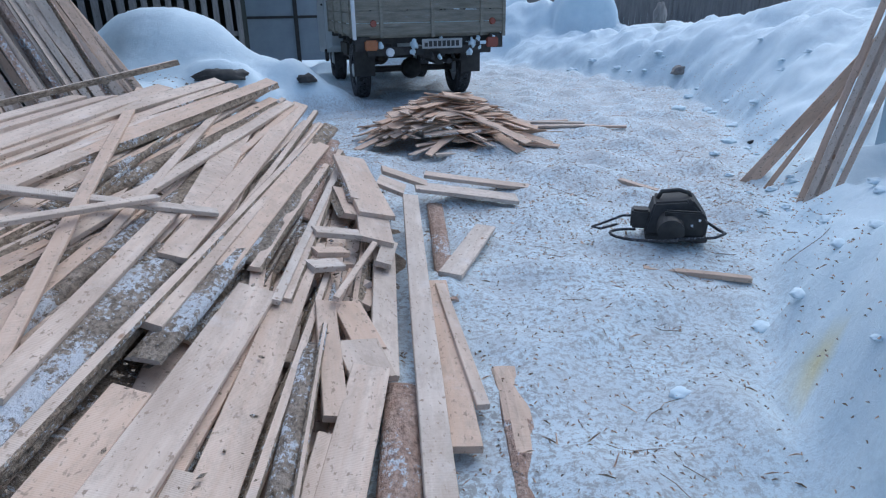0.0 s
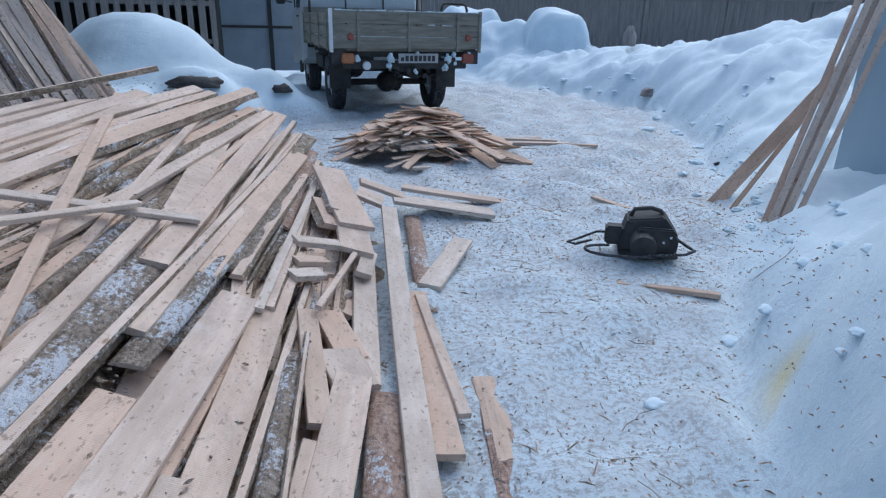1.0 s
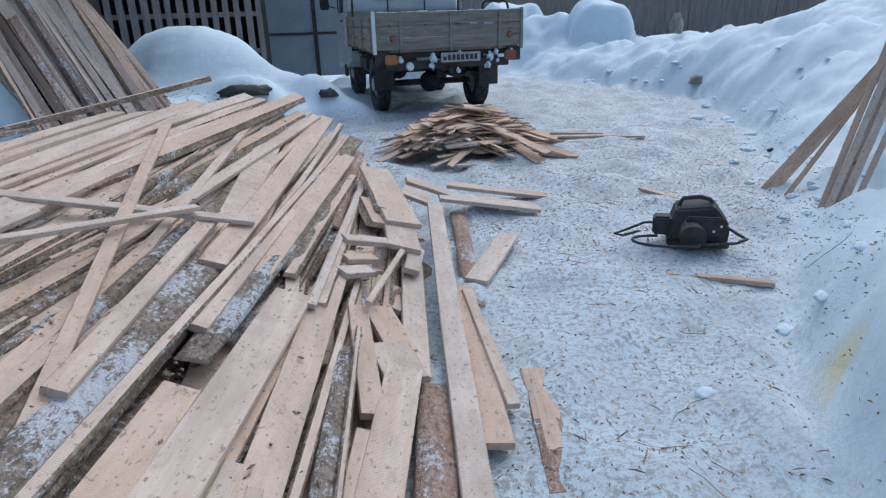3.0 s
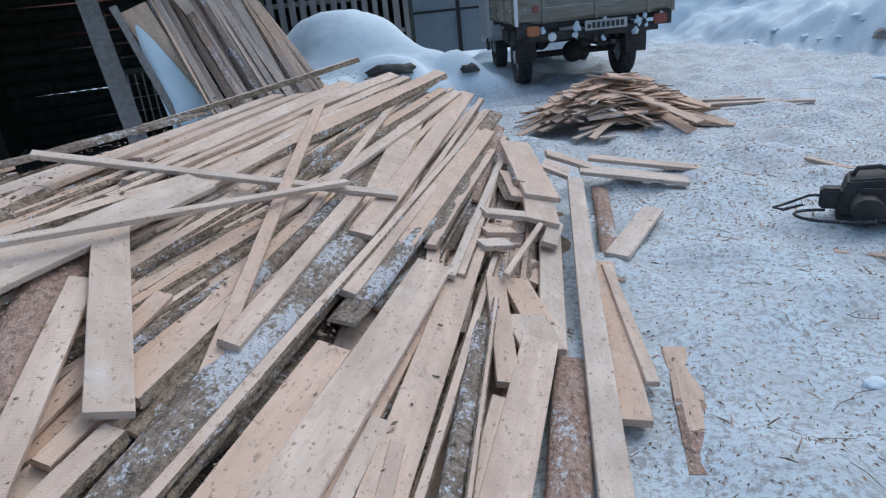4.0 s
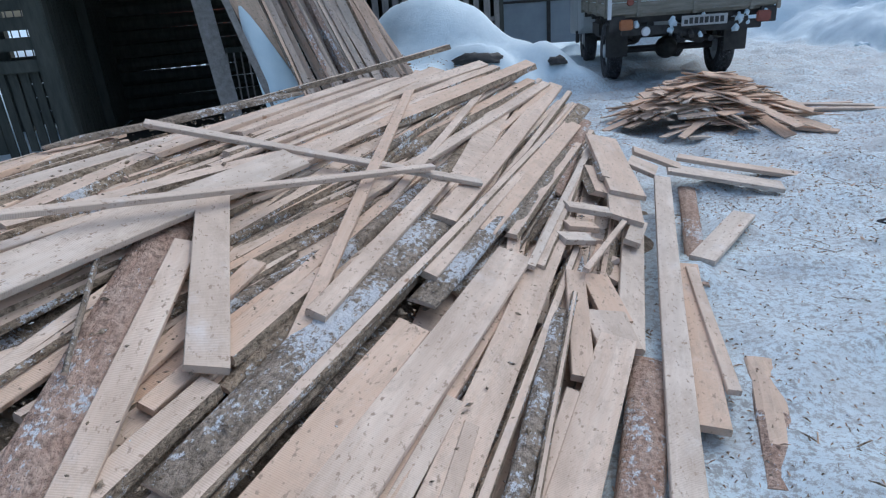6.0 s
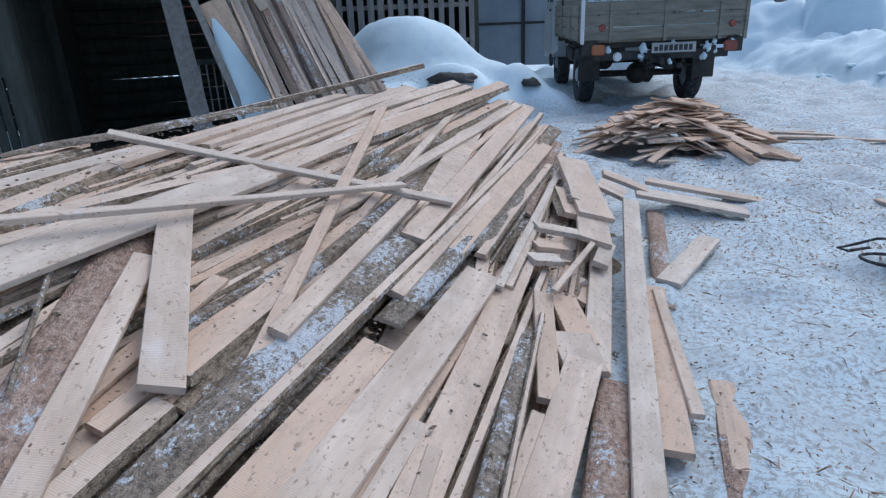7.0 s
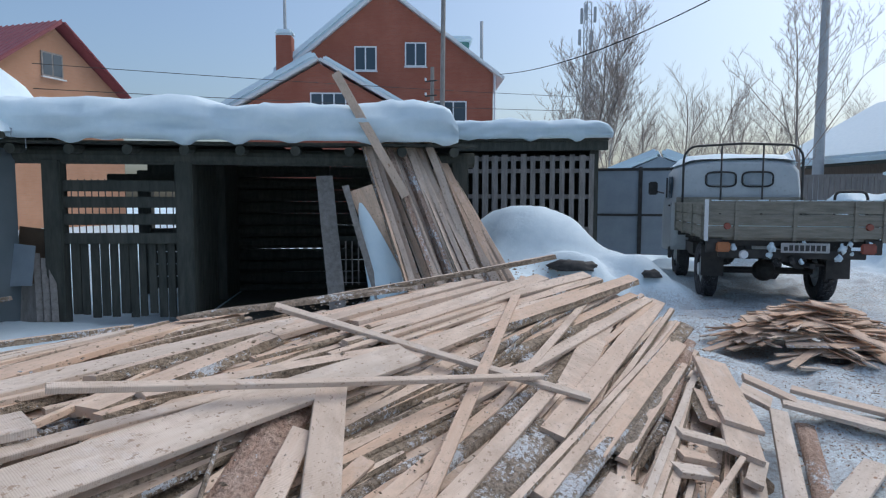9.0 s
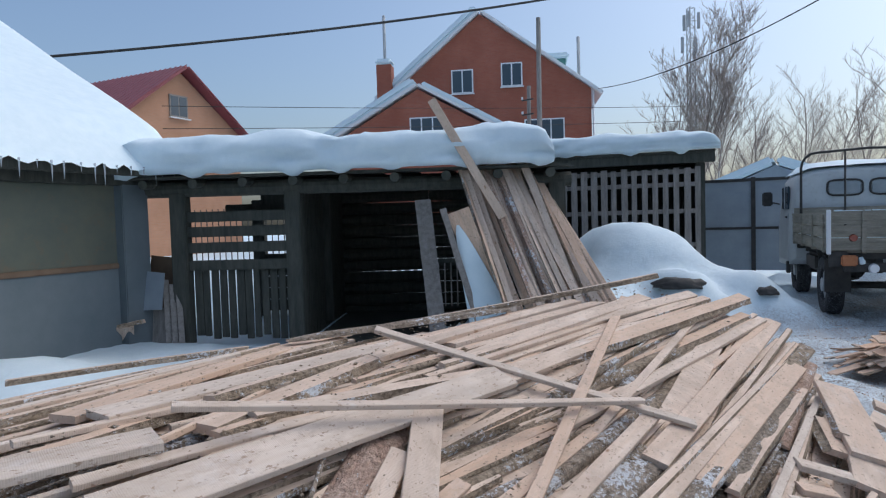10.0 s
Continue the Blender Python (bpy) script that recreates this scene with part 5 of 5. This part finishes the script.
sheet("steel_sheet", [in_shed(-0.62, -0.10, 0.48), in_shed(-0.10, -0.20, 0.50), in_shed(-0.08, -0.14, 0.88), in_shed(-0.62, -0.02, 0.93)], 0.008, GATE_STEEL, "bent grey steel sheet standing by the garage", "sheet")
sheet("rusty_sheet", [in_shed(-0.45, 0.10, 0.1), in_shed(-0.02, 0.10, 0.1), in_shed(-0.05, 0.14, 1.02), in_shed(-0.36, 0.14, 1.06)], 0.008, RUST, "rusty brown sheet standing by the shed post", "sheet")
sheet("door_leaf", [in_shed(-0.6, -0.02, 0.05), in_shed(-0.08, -0.10, 0.05), in_shed(-0.08, -0.06, 0.5), in_shed(-0.6, 0.02, 0.5)], 0.02, OLD_WOOD, "old board panel leaning under the sheet", "panel")
for k in range(3):
    x = -0.10 + 0.07 * k
    propped("scrap_plank", in_shed(x + 0.04, -0.16, 0.03), in_shed(x - 0.03, -0.04, 0.80 - 0.05 * k), 0.06, 0.02, [OLD_WOOD, OLD_WOOD], "old plank standing by the shed post", "plank", "planks by the shed post")
board(in_shed(-0.25, -0.30, 0.42), in_shed(-1.25, -0.55, 0.22), 0.07, "wane", 0.04, group="scrap by the garage", label="old grey plank leaning in the snow")
board(in_shed(-0.42, -0.35, 0.36), in_shed(-0.50, -0.20, 0.10), 0.16, "clean", 0.03, group="scrap by the garage", label="short board end in the snow")

# ---- steel gate behind the truck ----
gate = thing("steel_gate", (-3.6, 13.71, 0), math.degrees(math.atan2(0.24, 0.97)), "grey sheet steel yard gate on dark frames", "gate")
for x in (-1.35, 0.0, 1.35, 2.7):
    boxed("gate_post", (x - 0.04, x + 0.04, -0.05, 0.05, 0.05, 2.02), BLACK, gate, 0.006)
for x in (-1.31, 0.04, 1.39):
    boxed("gate_sheet", (x, x + 1.27, -0.005, 0.005, 0.16, 1.96), GATE_STEEL, gate, 0.003)
    boxed("gate_rail", (x, x + 1.27, -0.03, -0.006, 0.98, 1.03), BLACK, gate, 0.004)
    boxed("gate_rail", (x, x + 1.27, -0.03, 0.03, 1.94, 2.0), BLACK, gate, 0.004)

# ---- plank fence on the far side ----
fence = thing("plank_fence", (1.1, 18.1, 0), -9, "weathered grey plank fence with snow along its top", "fence")
fr = random.Random(17)
x = -0.2
while x < 13:
    w = 0.15 + fr.uniform(-0.015, 0.01)
    boxed("plank", (x, x + w - 0.003, -0.012, 0.012, 0.05, 1.86 + fr.uniform(-0.02, 0.02)), FENCE_WOOD, fence, 0.003)
    x += w
for x in range(0, 14, 2):
    boxed("fence_post", (x - 0.06, x + 0.06, -0.05, 0.09, 0.0, 1.92), FENCE_WOOD, fence, 0.008)
boxed("cap_rail", (-0.3, 13.1, -0.07, 0.07, 1.80, 1.93), FENCE_WOOD, fence, 0.01)
roof_snow("fence_snow", -0.2, 13.0, -0.10, 0.14, 1.93, 0.10, fence, 0.0, 21.0, 0.0)
fence2 = thing("plank_fence", (-0.9, 24.0, 0), -2, "far dark plank fence end under snow", "fence")
for k in range(20):
    boxed("plank", (k * 0.15, k * 0.15 + 0.14, -0.012, 0.012, 0.1, 2.1 + fr.uniform(-0.02, 0.02)), FENCE_WOOD, fence2, 0.003)
boxed("cap_rail", (-0.05, 3.05, -0.05, 0.05, 2.05, 2.15), FENCE_WOOD, fence2, 0.01)

# ---- sheet wall and boards beside the bank ----
wall = thing("sheet_wall", (2.9, 5.0, 0), -86, "smooth blue-grey sheet wall behind leaning boards", "wall", kind="structure")
boxed("sheet_panel", (0, 3.4, 0, 0.05, 0.0, 2.3), PANEL_BLUE, wall, 0.01)
boxed("sheet_panel", (0.0, 0.05, 0.05, 2.5, 0.0, 2.3), PANEL_BLUE, wall, 0.01)
for a, b, w, mtl in (((1.95, 4.84, -0.03), (3.30, 5.18, 1.50), 0.10, FRESH), ((2.02, 4.66, 0.0), (3.05, 4.98, 1.45), 0.035, FRESH), ((1.97, 4.12, 0.0), (2.74, 4.72, 2.0), 0.035, SAWN),
                     ((1.93, 4.05, 0.0), (2.72, 4.66, 2.05), 0.04, SAWN), ((1.93, 3.98, 0.0), (2.76, 4.60, 2.05), 0.04, PALE), ((1.97, 3.93, 0.0), (2.82, 4.54, 2.05), 0.045, SAWN), ((2.06, 4.12, 0.0), (2.86, 4.72, 2.0), 0.10, PALE), ((2.03, 3.92, 0.0), (2.90, 4.50, 2.02), 0.035, SAWN)):
    propped("leaning_board", a, b, w, 0.022, [mtl, BARK], "clean sawn board leaning on the sheet wall", "board", "boards leaning on the sheet wall")
clod("stump", (3.35, 12.6, 0.9), (0.12, 0.10, 0.28), OLD_WOOD, "grey stake sticking out of the bank", "stake")


# ---- houses beyond the yard ----
def window(parent, x0, x1, z0, z1, y=-0.02, panes=2, frame_mat=None):
    w = boxed("window", (x0, x1, y - 0.03, y + 0.03, z0, z1), frame_mat or WHITE_PAINT, parent, 0.01)
    step = (x1 - x0 - 0.08) / panes
    for k in range(panes):
        boxed("pane", (x0 + 0.08 + k * step, x0 + (k + 1) * step, y - 0.04, y - 0.028, z0 + 0.08, z1 - 0.08), GLASS, w)
    boxed("sill", (x0 - 0.06, x1 + 0.06, y - 0.16, y - 0.032, z0 - 0.07, z0 - 0.02), WHITE_PAINT, w)
    return w


def gable_wall(name, x0, x1, z_l, z_r, xa, za, y0, y1, material, parent):
    bm = bmesh.new()
    prof = ((x0, -0.5), (x1, -0.5), (x1, z_r), (xa, za), (x0, z_l))
    f, b = [bm.verts.new((x, y0, z)) for x, z in prof], [bm.verts.new((x, y1, z)) for x, z in prof]
    bm.faces.new(f)
    bm.faces.new(b[::-1])
    for k in range(5):
        bm.faces.new((f[k], b[k], b[(k + 1) % 5], f[(k + 1) % 5]))
    bmesh.ops.recalc_face_normals(bm, faces=bm.faces)
    return part(name, bm, material, parent)


def slope(name, xa, za, xb, zb, y0, y1, th, material, parent, lift=0.0):
    """A roof slab from the ridge (xa, za) down to the eave (xb, zb)."""
    bm = bmesh.new()
    d = Vector((xb - xa, 0, zb - za)).normalized()
    n = Vector((-d.z, 0, d.x)) if d.x > 0 else Vector((d.z, 0, -d.x))
    a, b = Vector((xa, 0, za)) + n * lift, Vector((xb, 0, zb)) + n * lift
    vs = []
    for y in (y0, y1):
        vs += [bm.verts.new((p.x, y, p.z)) for p in (a, b, b + n * th, a + n * th)]
    for f in ((0, 1, 2, 3), (7, 6, 5, 4), (0, 4, 5, 1), (1, 5, 6, 2), (2, 6, 7, 3), (3, 7, 4, 0)):
        bm.faces.new([vs[i] for i in f])
    bmesh.ops.recalc_face_normals(bm, faces=bm.faces)
    bmesh.ops.bevel(bm, geom=list(bm.edges), offset=th * 0.3, segments=2, affect="EDGES")
    return part(name, bm, material, parent)


h1 = thing("brick_house", (-22.76, 30.64, 0), math.degrees(math.atan2(0.548, 0.836)), "large red brick house with a snowy gable roof", "house")
gable_wall("wall", -5.7, 6.4, 8.75, 8.75, 0, 13.45, 0, 10, BRICK_RED, h1)
slope("roof", 0, 13.5, -6.2, 8.35, -0.35, 10.3, 0.18, WHITE_PAINT, h1)
slope("roof", 0, 13.5, 7.0, 8.35, -0.35, 10.3, 0.18, WHITE_PAINT, h1)
slope("roof_snow", 0, 13.5, -6.2, 8.35, -0.30, 10.3, 0.40, SNOW, h1, 0.185)
slope("roof_snow", 0.1, 13.45, 6.9, 8.45, 0.6, 10.3, 0.12, SNOW, h1, 0.185)
gable_wall("wing_wall", -8.4, 1.4, 6.0, 6.0, -3.5, 8.8, -2.2, 0, BRICK_RED, h1)
slope("wing_roof", -3.5, 8.95, -9.0, 5.85, -2.5, 0.1, 0.16, WHITE_PAINT, h1)
slope("wing_roof", -3.5, 8.95, 2.0, 5.85, -2.5, 0.1, 0.16, WHITE_PAINT, h1)
slope("wing_snow", -3.5, 8.95, -9.0, 5.85, -2.45, 0.1, 0.45, SNOW, h1, 0.165)
slope("wing_snow", -3.4, 8.9, 1.95, 5.9, -2.2, 0.1, 0.25, SNOW, h1, 0.165)
for x0, x1, z0, z1, n in ((-1.77, -0.46, 8.83, 10.25, 2), (1.19, 2.45, 9.1, 10.5, 2), (2.5, 4.84, 5.5, 7.13, 3)):
    window(h1, x0, x1, z0, z1, -0.03, n)
window(h1, -4.0, -2.0, 5.6, 7.2, -2.23, 3)
ch = boxed("chimney", (-6.2, -5.3, -0.6, 0.3, 8.0, 10.7), BRICK_RED, h1, 0.02)
boxed("chimney_snow", (-6.25, -5.25, -0.65, 0.35, 10.7, 11.05), SNOW, ch, 0.12)
tube("flue", [(-5.75, -0.1, 10.6), (-5.75, -0.1, 13.7)], 0.09, CONCRETE, ch)
tube("flue", [(5.9, 2.0, 9.0), (5.9, 2.0, 12.3)], 0.10, CONCRETE, h1)
dm = boxed("dormer", (3.6, 5.2, 3.0, 5.0, 9.6, 11.3), GREEN, h1, 0.02)
boxed("dormer_snow", (3.4, 5.4, 2.8, 5.2, 11.3, 11.65), SNOW, dm, 0.12)
tube("downpipe", [(6.5, -0.1, 8.6), (6.5, -0.1, 0.5)], 0.06, WHITE_PAINT, h1)

h2 = thing("brick_house", (-30.29, 15.87, 0), math.degrees(math.atan2(0.97, -0.236)), "orange brick house with a dark red metal roof", "house")
gable_wall("wall", -3.8, 3.8, 6.3, 6.3, 0, 9.0, 0, 8, BRICK_ORANGE, h2)
slope("roof", 0, 9.15, -4.6, 5.7, -0.6, 8.2, 0.14, ROOF_RED, h2)
slope("roof", 0, 9.15, 4.6, 5.7, -0.6, 8.2, 0.14, ROOF_RED, h2)
for k in range(24):
    y = -0.5 + k * 0.36
    bm = bmesh.new()
    rod(bm, (-0.02, y, 9.30), (-4.58, y, 5.88), 0.03, 0.03, 6)
    part("roof_rib", bm, ROOF_RED, h2)
window(h2, -0.75, 0.35, 6.75, 7.85, -0.03, 2, OLD_WOOD)
window(h2, -2.4, -1.2, 4.5, 5.6, -0.03, 2, OLD_WOOD)
window(h2, 0.6, 1.8, 4.4, 5.5, -0.03, 2, OLD_WOOD)

h3 = thing("wooden_house", (7.21, 29.2, 0), 35, "low brown wooden house with a deep snowy roof", "house")
gable_wall("wall", -4.4, 4.4, 3.0, 3.0, 0, 5.4, 0, 9, plain_material("brown_boarding", (0.13, 0.10, 0.08), (0.20, 0.155, 0.12), 0.85, 0, 3, 0.3, (6, 6, 1)), h3)
slope("roof", 0, 5.5, -5.2, 2.65, -0.5, 9.3, 0.16, DARK_WOOD, h3)
slope("roof", 0, 5.5, 5.2, 2.65, -0.5, 9.3, 0.16, DARK_WOOD, h3)
slope("roof_snow", 0, 5.5, -5.3, 2.6, -0.45, 9.3, 0.35, SNOW, h3, 0.165)
slope("roof_snow", 0, 5.5, 5.3, 2.6, 0.3, 9.3, 0.3, SNOW, h3, 0.165)
window(h3, -1.9, -1.0, 2.2, 3.1, -0.03, 2, OLD_WOOD)
window(h3, 0.6, 1.5, 2.2, 3.1, -0.03, 2, OLD_WOOD)
boxed("chimney", (-1.9, -1.3, 3.5, 4.1, 4.5, 6.3), BRICK_RED, h3, 0.02)
h4 = thing("low_shed", (-4.8, 21.0, 0), 10, "low pale outbuilding with snow on its roof", "shed")
gable_wall("wall", -1.6, 1.6, 2.0, 2.0, 0, 2.7, 0, 3, GATE_STEEL, h4)
slope("roof_snow", 0, 2.72, -1.9, 1.95, -0.2, 3.2, 0.28, SNOW, h4)
slope("roof_snow", 0, 2.72, 1.9, 1.95, -0.2, 3.2, 0.28, SNOW, h4)

# picket fence and snow seen through the shed's open bay
pf = thing("iron_fence", (-14.5, 7.2, 0), 36, "thin dark iron fence beyond the shed", "fence")
for k in range(26):
    boxed("iron_bar", (k * 0.14, k * 0.14 + 0.018, -0.01, 0.01, 0.3, 1.75), BLACK, pf)
for z in (0.5, 1.6):
    boxed("iron_rail", (0, 3.6, -0.012, 0.012, z, z + 0.03), BLACK, pf)
pk = thing("picket_fence", (-12.0, 9.5, 0), 38, "grey picket fence in snow beyond the shed", "fence")
for k in range(18):
    boxed("picket", (k * 0.2, k * 0.2 + 0.1, -0.012, 0.012, 0.0, 1.3), OLD_WOOD, pk, 0.004)
boxed("picket_rail", (0, 3.6, 0.013, 0.04, 0.9, 1.0), OLD_WOOD, pk)


# ---- poles and wires ----
pole = thing("power_pole", (-0.55, 30.1, 0), 0, "pale concrete power pole", "pole")
bm = bmesh.new()
rod(bm, (0, 0, -0.3), (0, 0, 9.5), 0.24, 0.15, 16)
part("shaft", bm, CONCRETE, pole)
p2 = thing("power_pole", (-13.9, 22.5, 0), 0, "grey wooden power pole beside the brick house", "pole")
bm = bmesh.new()
rod(bm, (0, 0, -0.3), (0.1, 0, 9.4), 0.12, 0.09, 10)
part("shaft", bm, OLD_WOOD, p2)
bm = bmesh.new()
rod(bm, (-0.65, 0.2, -0.3), (-0.55, 0.2, 6.8), 0.10, 0.08, 10)
part("stub", bm, OLD_WOOD, p2)
for z in (6.2, 5.6):
    boxed("insulator_arm", (-0.85, -0.3, 0.1, 0.16, z, z + 0.05), BLACK, p2)
    boxed("insulator", (-0.88, -0.80, 0.09, 0.17, z + 0.05, z + 0.18), WHITE_PAINT, p2, 0.02)


def wire(a, b, sag, r, label):
    pts = [Vector(a).lerp(Vector(b), k / 20) - Vector((0, 0, sag * 4 * (k / 20) * (1 - k / 20))) for k in range(21)]
    tagged(tube("overhead_wire", pts, r, BLACK), label, "wire", "overhead wires")


wire((-12.3, 1.8, 3.75), (-4.5, 14.6, 6.6), 0.25, 0.022, "thick black overhead cable")
wire((-15.2, 30.6, 7.9), (-1.5, 18.0, 7.1), 0.55, 0.018, "thin overhead wire sagging from the brick house")
wire((-26.5, 13.0, 6.5), (-13.9, 40.0, 7.9), 0.1, 0.014, "thin dark overhead wire beyond the sheds")
wire((-26.5, 13.0, 5.55), (-13.9, 40.0, 7.0), 0.1, 0.014, "thin dark overhead wire beyond the sheds")


# ---- lattice mast behind the birches ----
mast = thing("lattice_mast", (-20.95, 61.65, 0), 15, "slim grey lattice aerial mast behind the trees", "mast")
MH, MR = 20.6, 0.42
corner = [Vector((MR * math.cos(a), MR * math.sin(a), 0)) for a in (0.5, 0.5 + 2.094, 0.5 + 4.189)]
for c in corner:
    bm = bmesh.new()
    rod(bm, c + Vector((0, 0, -0.3)), c + Vector((0, 0, MH)), 0.06, 0.05, 6)
    part("leg", bm, CONCRETE, mast)
for k in range(22):
    bm = bmesh.new()
    z0, z1 = k * MH / 22, (k + 1) * MH / 22
    for i in range(3):
        a, b = corner[i], corner[(i + 1) % 3]
        rod(bm, a + Vector((0, 0, z0)), b + Vector((0, 0, z1)), 0.03, 0.03, 4)
        rod(bm, a + Vector((0, 0, z1)), b + Vector((0, 0, z1)), 0.025, 0.025, 4)
    part("bracing", bm, CONCRETE, mast)
for k, (a, z) in enumerate(((0.4, 19.4), (2.5, 19.4), (4.6, 19.4), (1.2, 17.0), (3.4, 17.2), (5.4, 16.9))):
    x, y = 0.75 * math.cos(a), 0.75 * math.sin(a)
    boxed("aerial_panel", (x - 0.14, x + 0.14, y - 0.1, y + 0.1, z - 0.75, z + 0.75), CONCRETE, mast, 0.03)
    tube("aerial_arm", [(0, 0, z), (x, y, z)], 0.035, CONCRETE, mast)


# ---- bare trees ----
class Sticks:
    """Collects tapered sticks into one mesh."""

    def __init__(self):
        self.v, self.f = [], []

    def add(self, p, q, r0, r1, seg):
        d = (q - p).normalized()
        s = d.orthogonal().normalized()
        u = d.cross(s)
        o = len(self.v)
        ring = [math.cos(2 * math.pi * k / seg) * s + math.sin(2 * math.pi * k / seg) * u for k in range(seg)]
        self.v += [p + r0 * c for c in ring] + [q + r1 * c for c in ring]
        self.f += [(o + k, o + (k + 1) % seg, o + seg + (k + 1) % seg, o + seg + k) for k in range(seg)]

    def mesh(self, name, material, parent=None):
        me = bpy.data.meshes.new(name)
        me.from_pydata([tuple(v) for v in self.v], [], self.f)
        me.materials.append(material)
        me.polygons.foreach_set("use_smooth", [True] * len(self.f))
        ob = new(name, me)
        if parent is not None:
            ob.parent = parent
        return ob


def tree(at, height, seed, spread, trunk_mat, label, levels=4, lean=(0, 0), dense=1.0, r0=None):
    rng = random.Random(seed)
    t = thing("bare_tree", at, 0, label, "tree")
    trunk, limbs, twigs = Sticks(), Sticks(), Sticks()
    r0 = r0 or height * 0.014

    def grow(st, p, d, length, r, level):
        steps = 3 if level else 8
        for s in range(steps):
            q = p + d * (length / steps)
            r2 = r * (0.86 if level else 0.82)
            st.add(p, q, r, r2, 8 if level == 0 else (5 if level == 1 else 3))
            if level < levels and (level or s >= 1):
                kids = rng.choice((1, 1, 2)) if level > 1 else rng.choice((2, 2, 3))
                kids = max(1, round(kids * dense)) if level < 2 else kids
                for _ in range(kids):
                    a = rng.uniform(0, 2 * math.pi)
                    side = Vector((math.cos(a), math.sin(a), 0))
                    nd = (d + side * spread + Vector((0, 0, 0.25))).normalized()
                    nl = length * rng.uniform(0.30, 0.5) * ((1.15 - s / steps * 0.7) if level == 0 else 0.95)
                    grow(limbs if level == 0 else twigs, q, nd, nl, max(0.007, r2 * 0.42), level + 1)
            p, r = q, r2
            d = (d + Vector((rng.gauss(0, 0.08), rng.gauss(0, 0.08), 0.05))).normalized()

    grow(trunk, Vector((0, 0, -0.3)), Vector((lean[0], lean[1], 1)).normalized(), height, r0, 0)
    trunk.mesh("trunk", trunk_mat, t)
    limbs.mesh("branchwork", TWIG, t)
    tagged(twigs.mesh("crown", TWIG, t), "fine bare twigs")
    return t


tree((-10.4, 30.4, 0), 9.0, 1, 0.62, BIRCH, "tall bare birch with dense upright twigs", 4, (0.0, 0), 1.6)
tree((-11.4, 30.6, 0), 7.2, 2, 0.62, BIRCH, "bare birch with dense upright twigs", 4, (-0.12, 0), 1.5)
tree((-9.5, 30.8, 0), 7.0, 9, 0.62, BIRCH, "bare birch with dense upright twigs", 4, (0.12, 0), 1.5)
tree((-8.3, 44.5, 0), 8.5, 3, 0.75, TWIG, "slim bare birch beyond the gate", 3, (0, 0), 1.2)
tree((-5.4, 48.0, 0), 8.2, 4, 0.7, TWIG, "slim bare birch beyond the gate", 3, (0, 0), 1.2)
tree((-11.2, 47.0, 0), 7.8, 5, 0.75, TWIG, "slim bare birch beyond the gate", 3, (0, 0), 1.2)
tree((-1.1, 27.5, 0), 7.6, 6, 0.85, TWIG, "bare spreading tree beside the power pole", 4, (-0.03, 0), 0.9, 0.10)
tree((8.2, 33.0, 0), 9.5, 7, 0.9, TWIG, "bare tree beside the wooden house", 4, (0, 0), 0.9)
tree((10.8, 33.5, 0), 9.5, 8, 0.8, TWIG, "bare tree beside the wooden house", 3, (0, 0), 0.9)
for k, (x, y, h) in enumerate(((-9.6, 49, 7.5), (-7.6, 50, 8.4), (-6.2, 52, 7.2), (-13.5, 50, 7.0), (-3.2, 52, 7.0), (-12.0, 52, 6.4), (1.5, 56, 7.5), (4.5, 58, 8.0))):
    tree((x, y, 0), h, 20 + k, 0.8, TWIG, "bare spreading birch in the row beyond the gate", 3, (0, 0), 1.5)
# a far wood along the horizon
far = random.Random(40)
wood = Sticks()
for k in range(420):
    x, y = far.uniform(-70, 60), far.uniform(90, 130)
    h = far.uniform(4.5, 8.5)
    wood.add(Vector((x, y, -0.5)), Vector((x + far.uniform(-0.4, 0.4), y, h)), 0.10, 0.02, 3)
    for j in range(16):
        z = h * far.uniform(0.3, 0.95)
        a = far.uniform(0, 2 * math.pi)
        l = far.uniform(0.6, 1.9)
        wood.add(Vector((x, y, z)), Vector((x + l * math.cos(a), y + l * math.sin(a), z + l * far.uniform(0.4, 1.1))), 0.045, 0.012, 3)
tagged(wood.mesh("far_wood", TWIG), "distant bare wood along the horizon", "wood", kind="stuff")
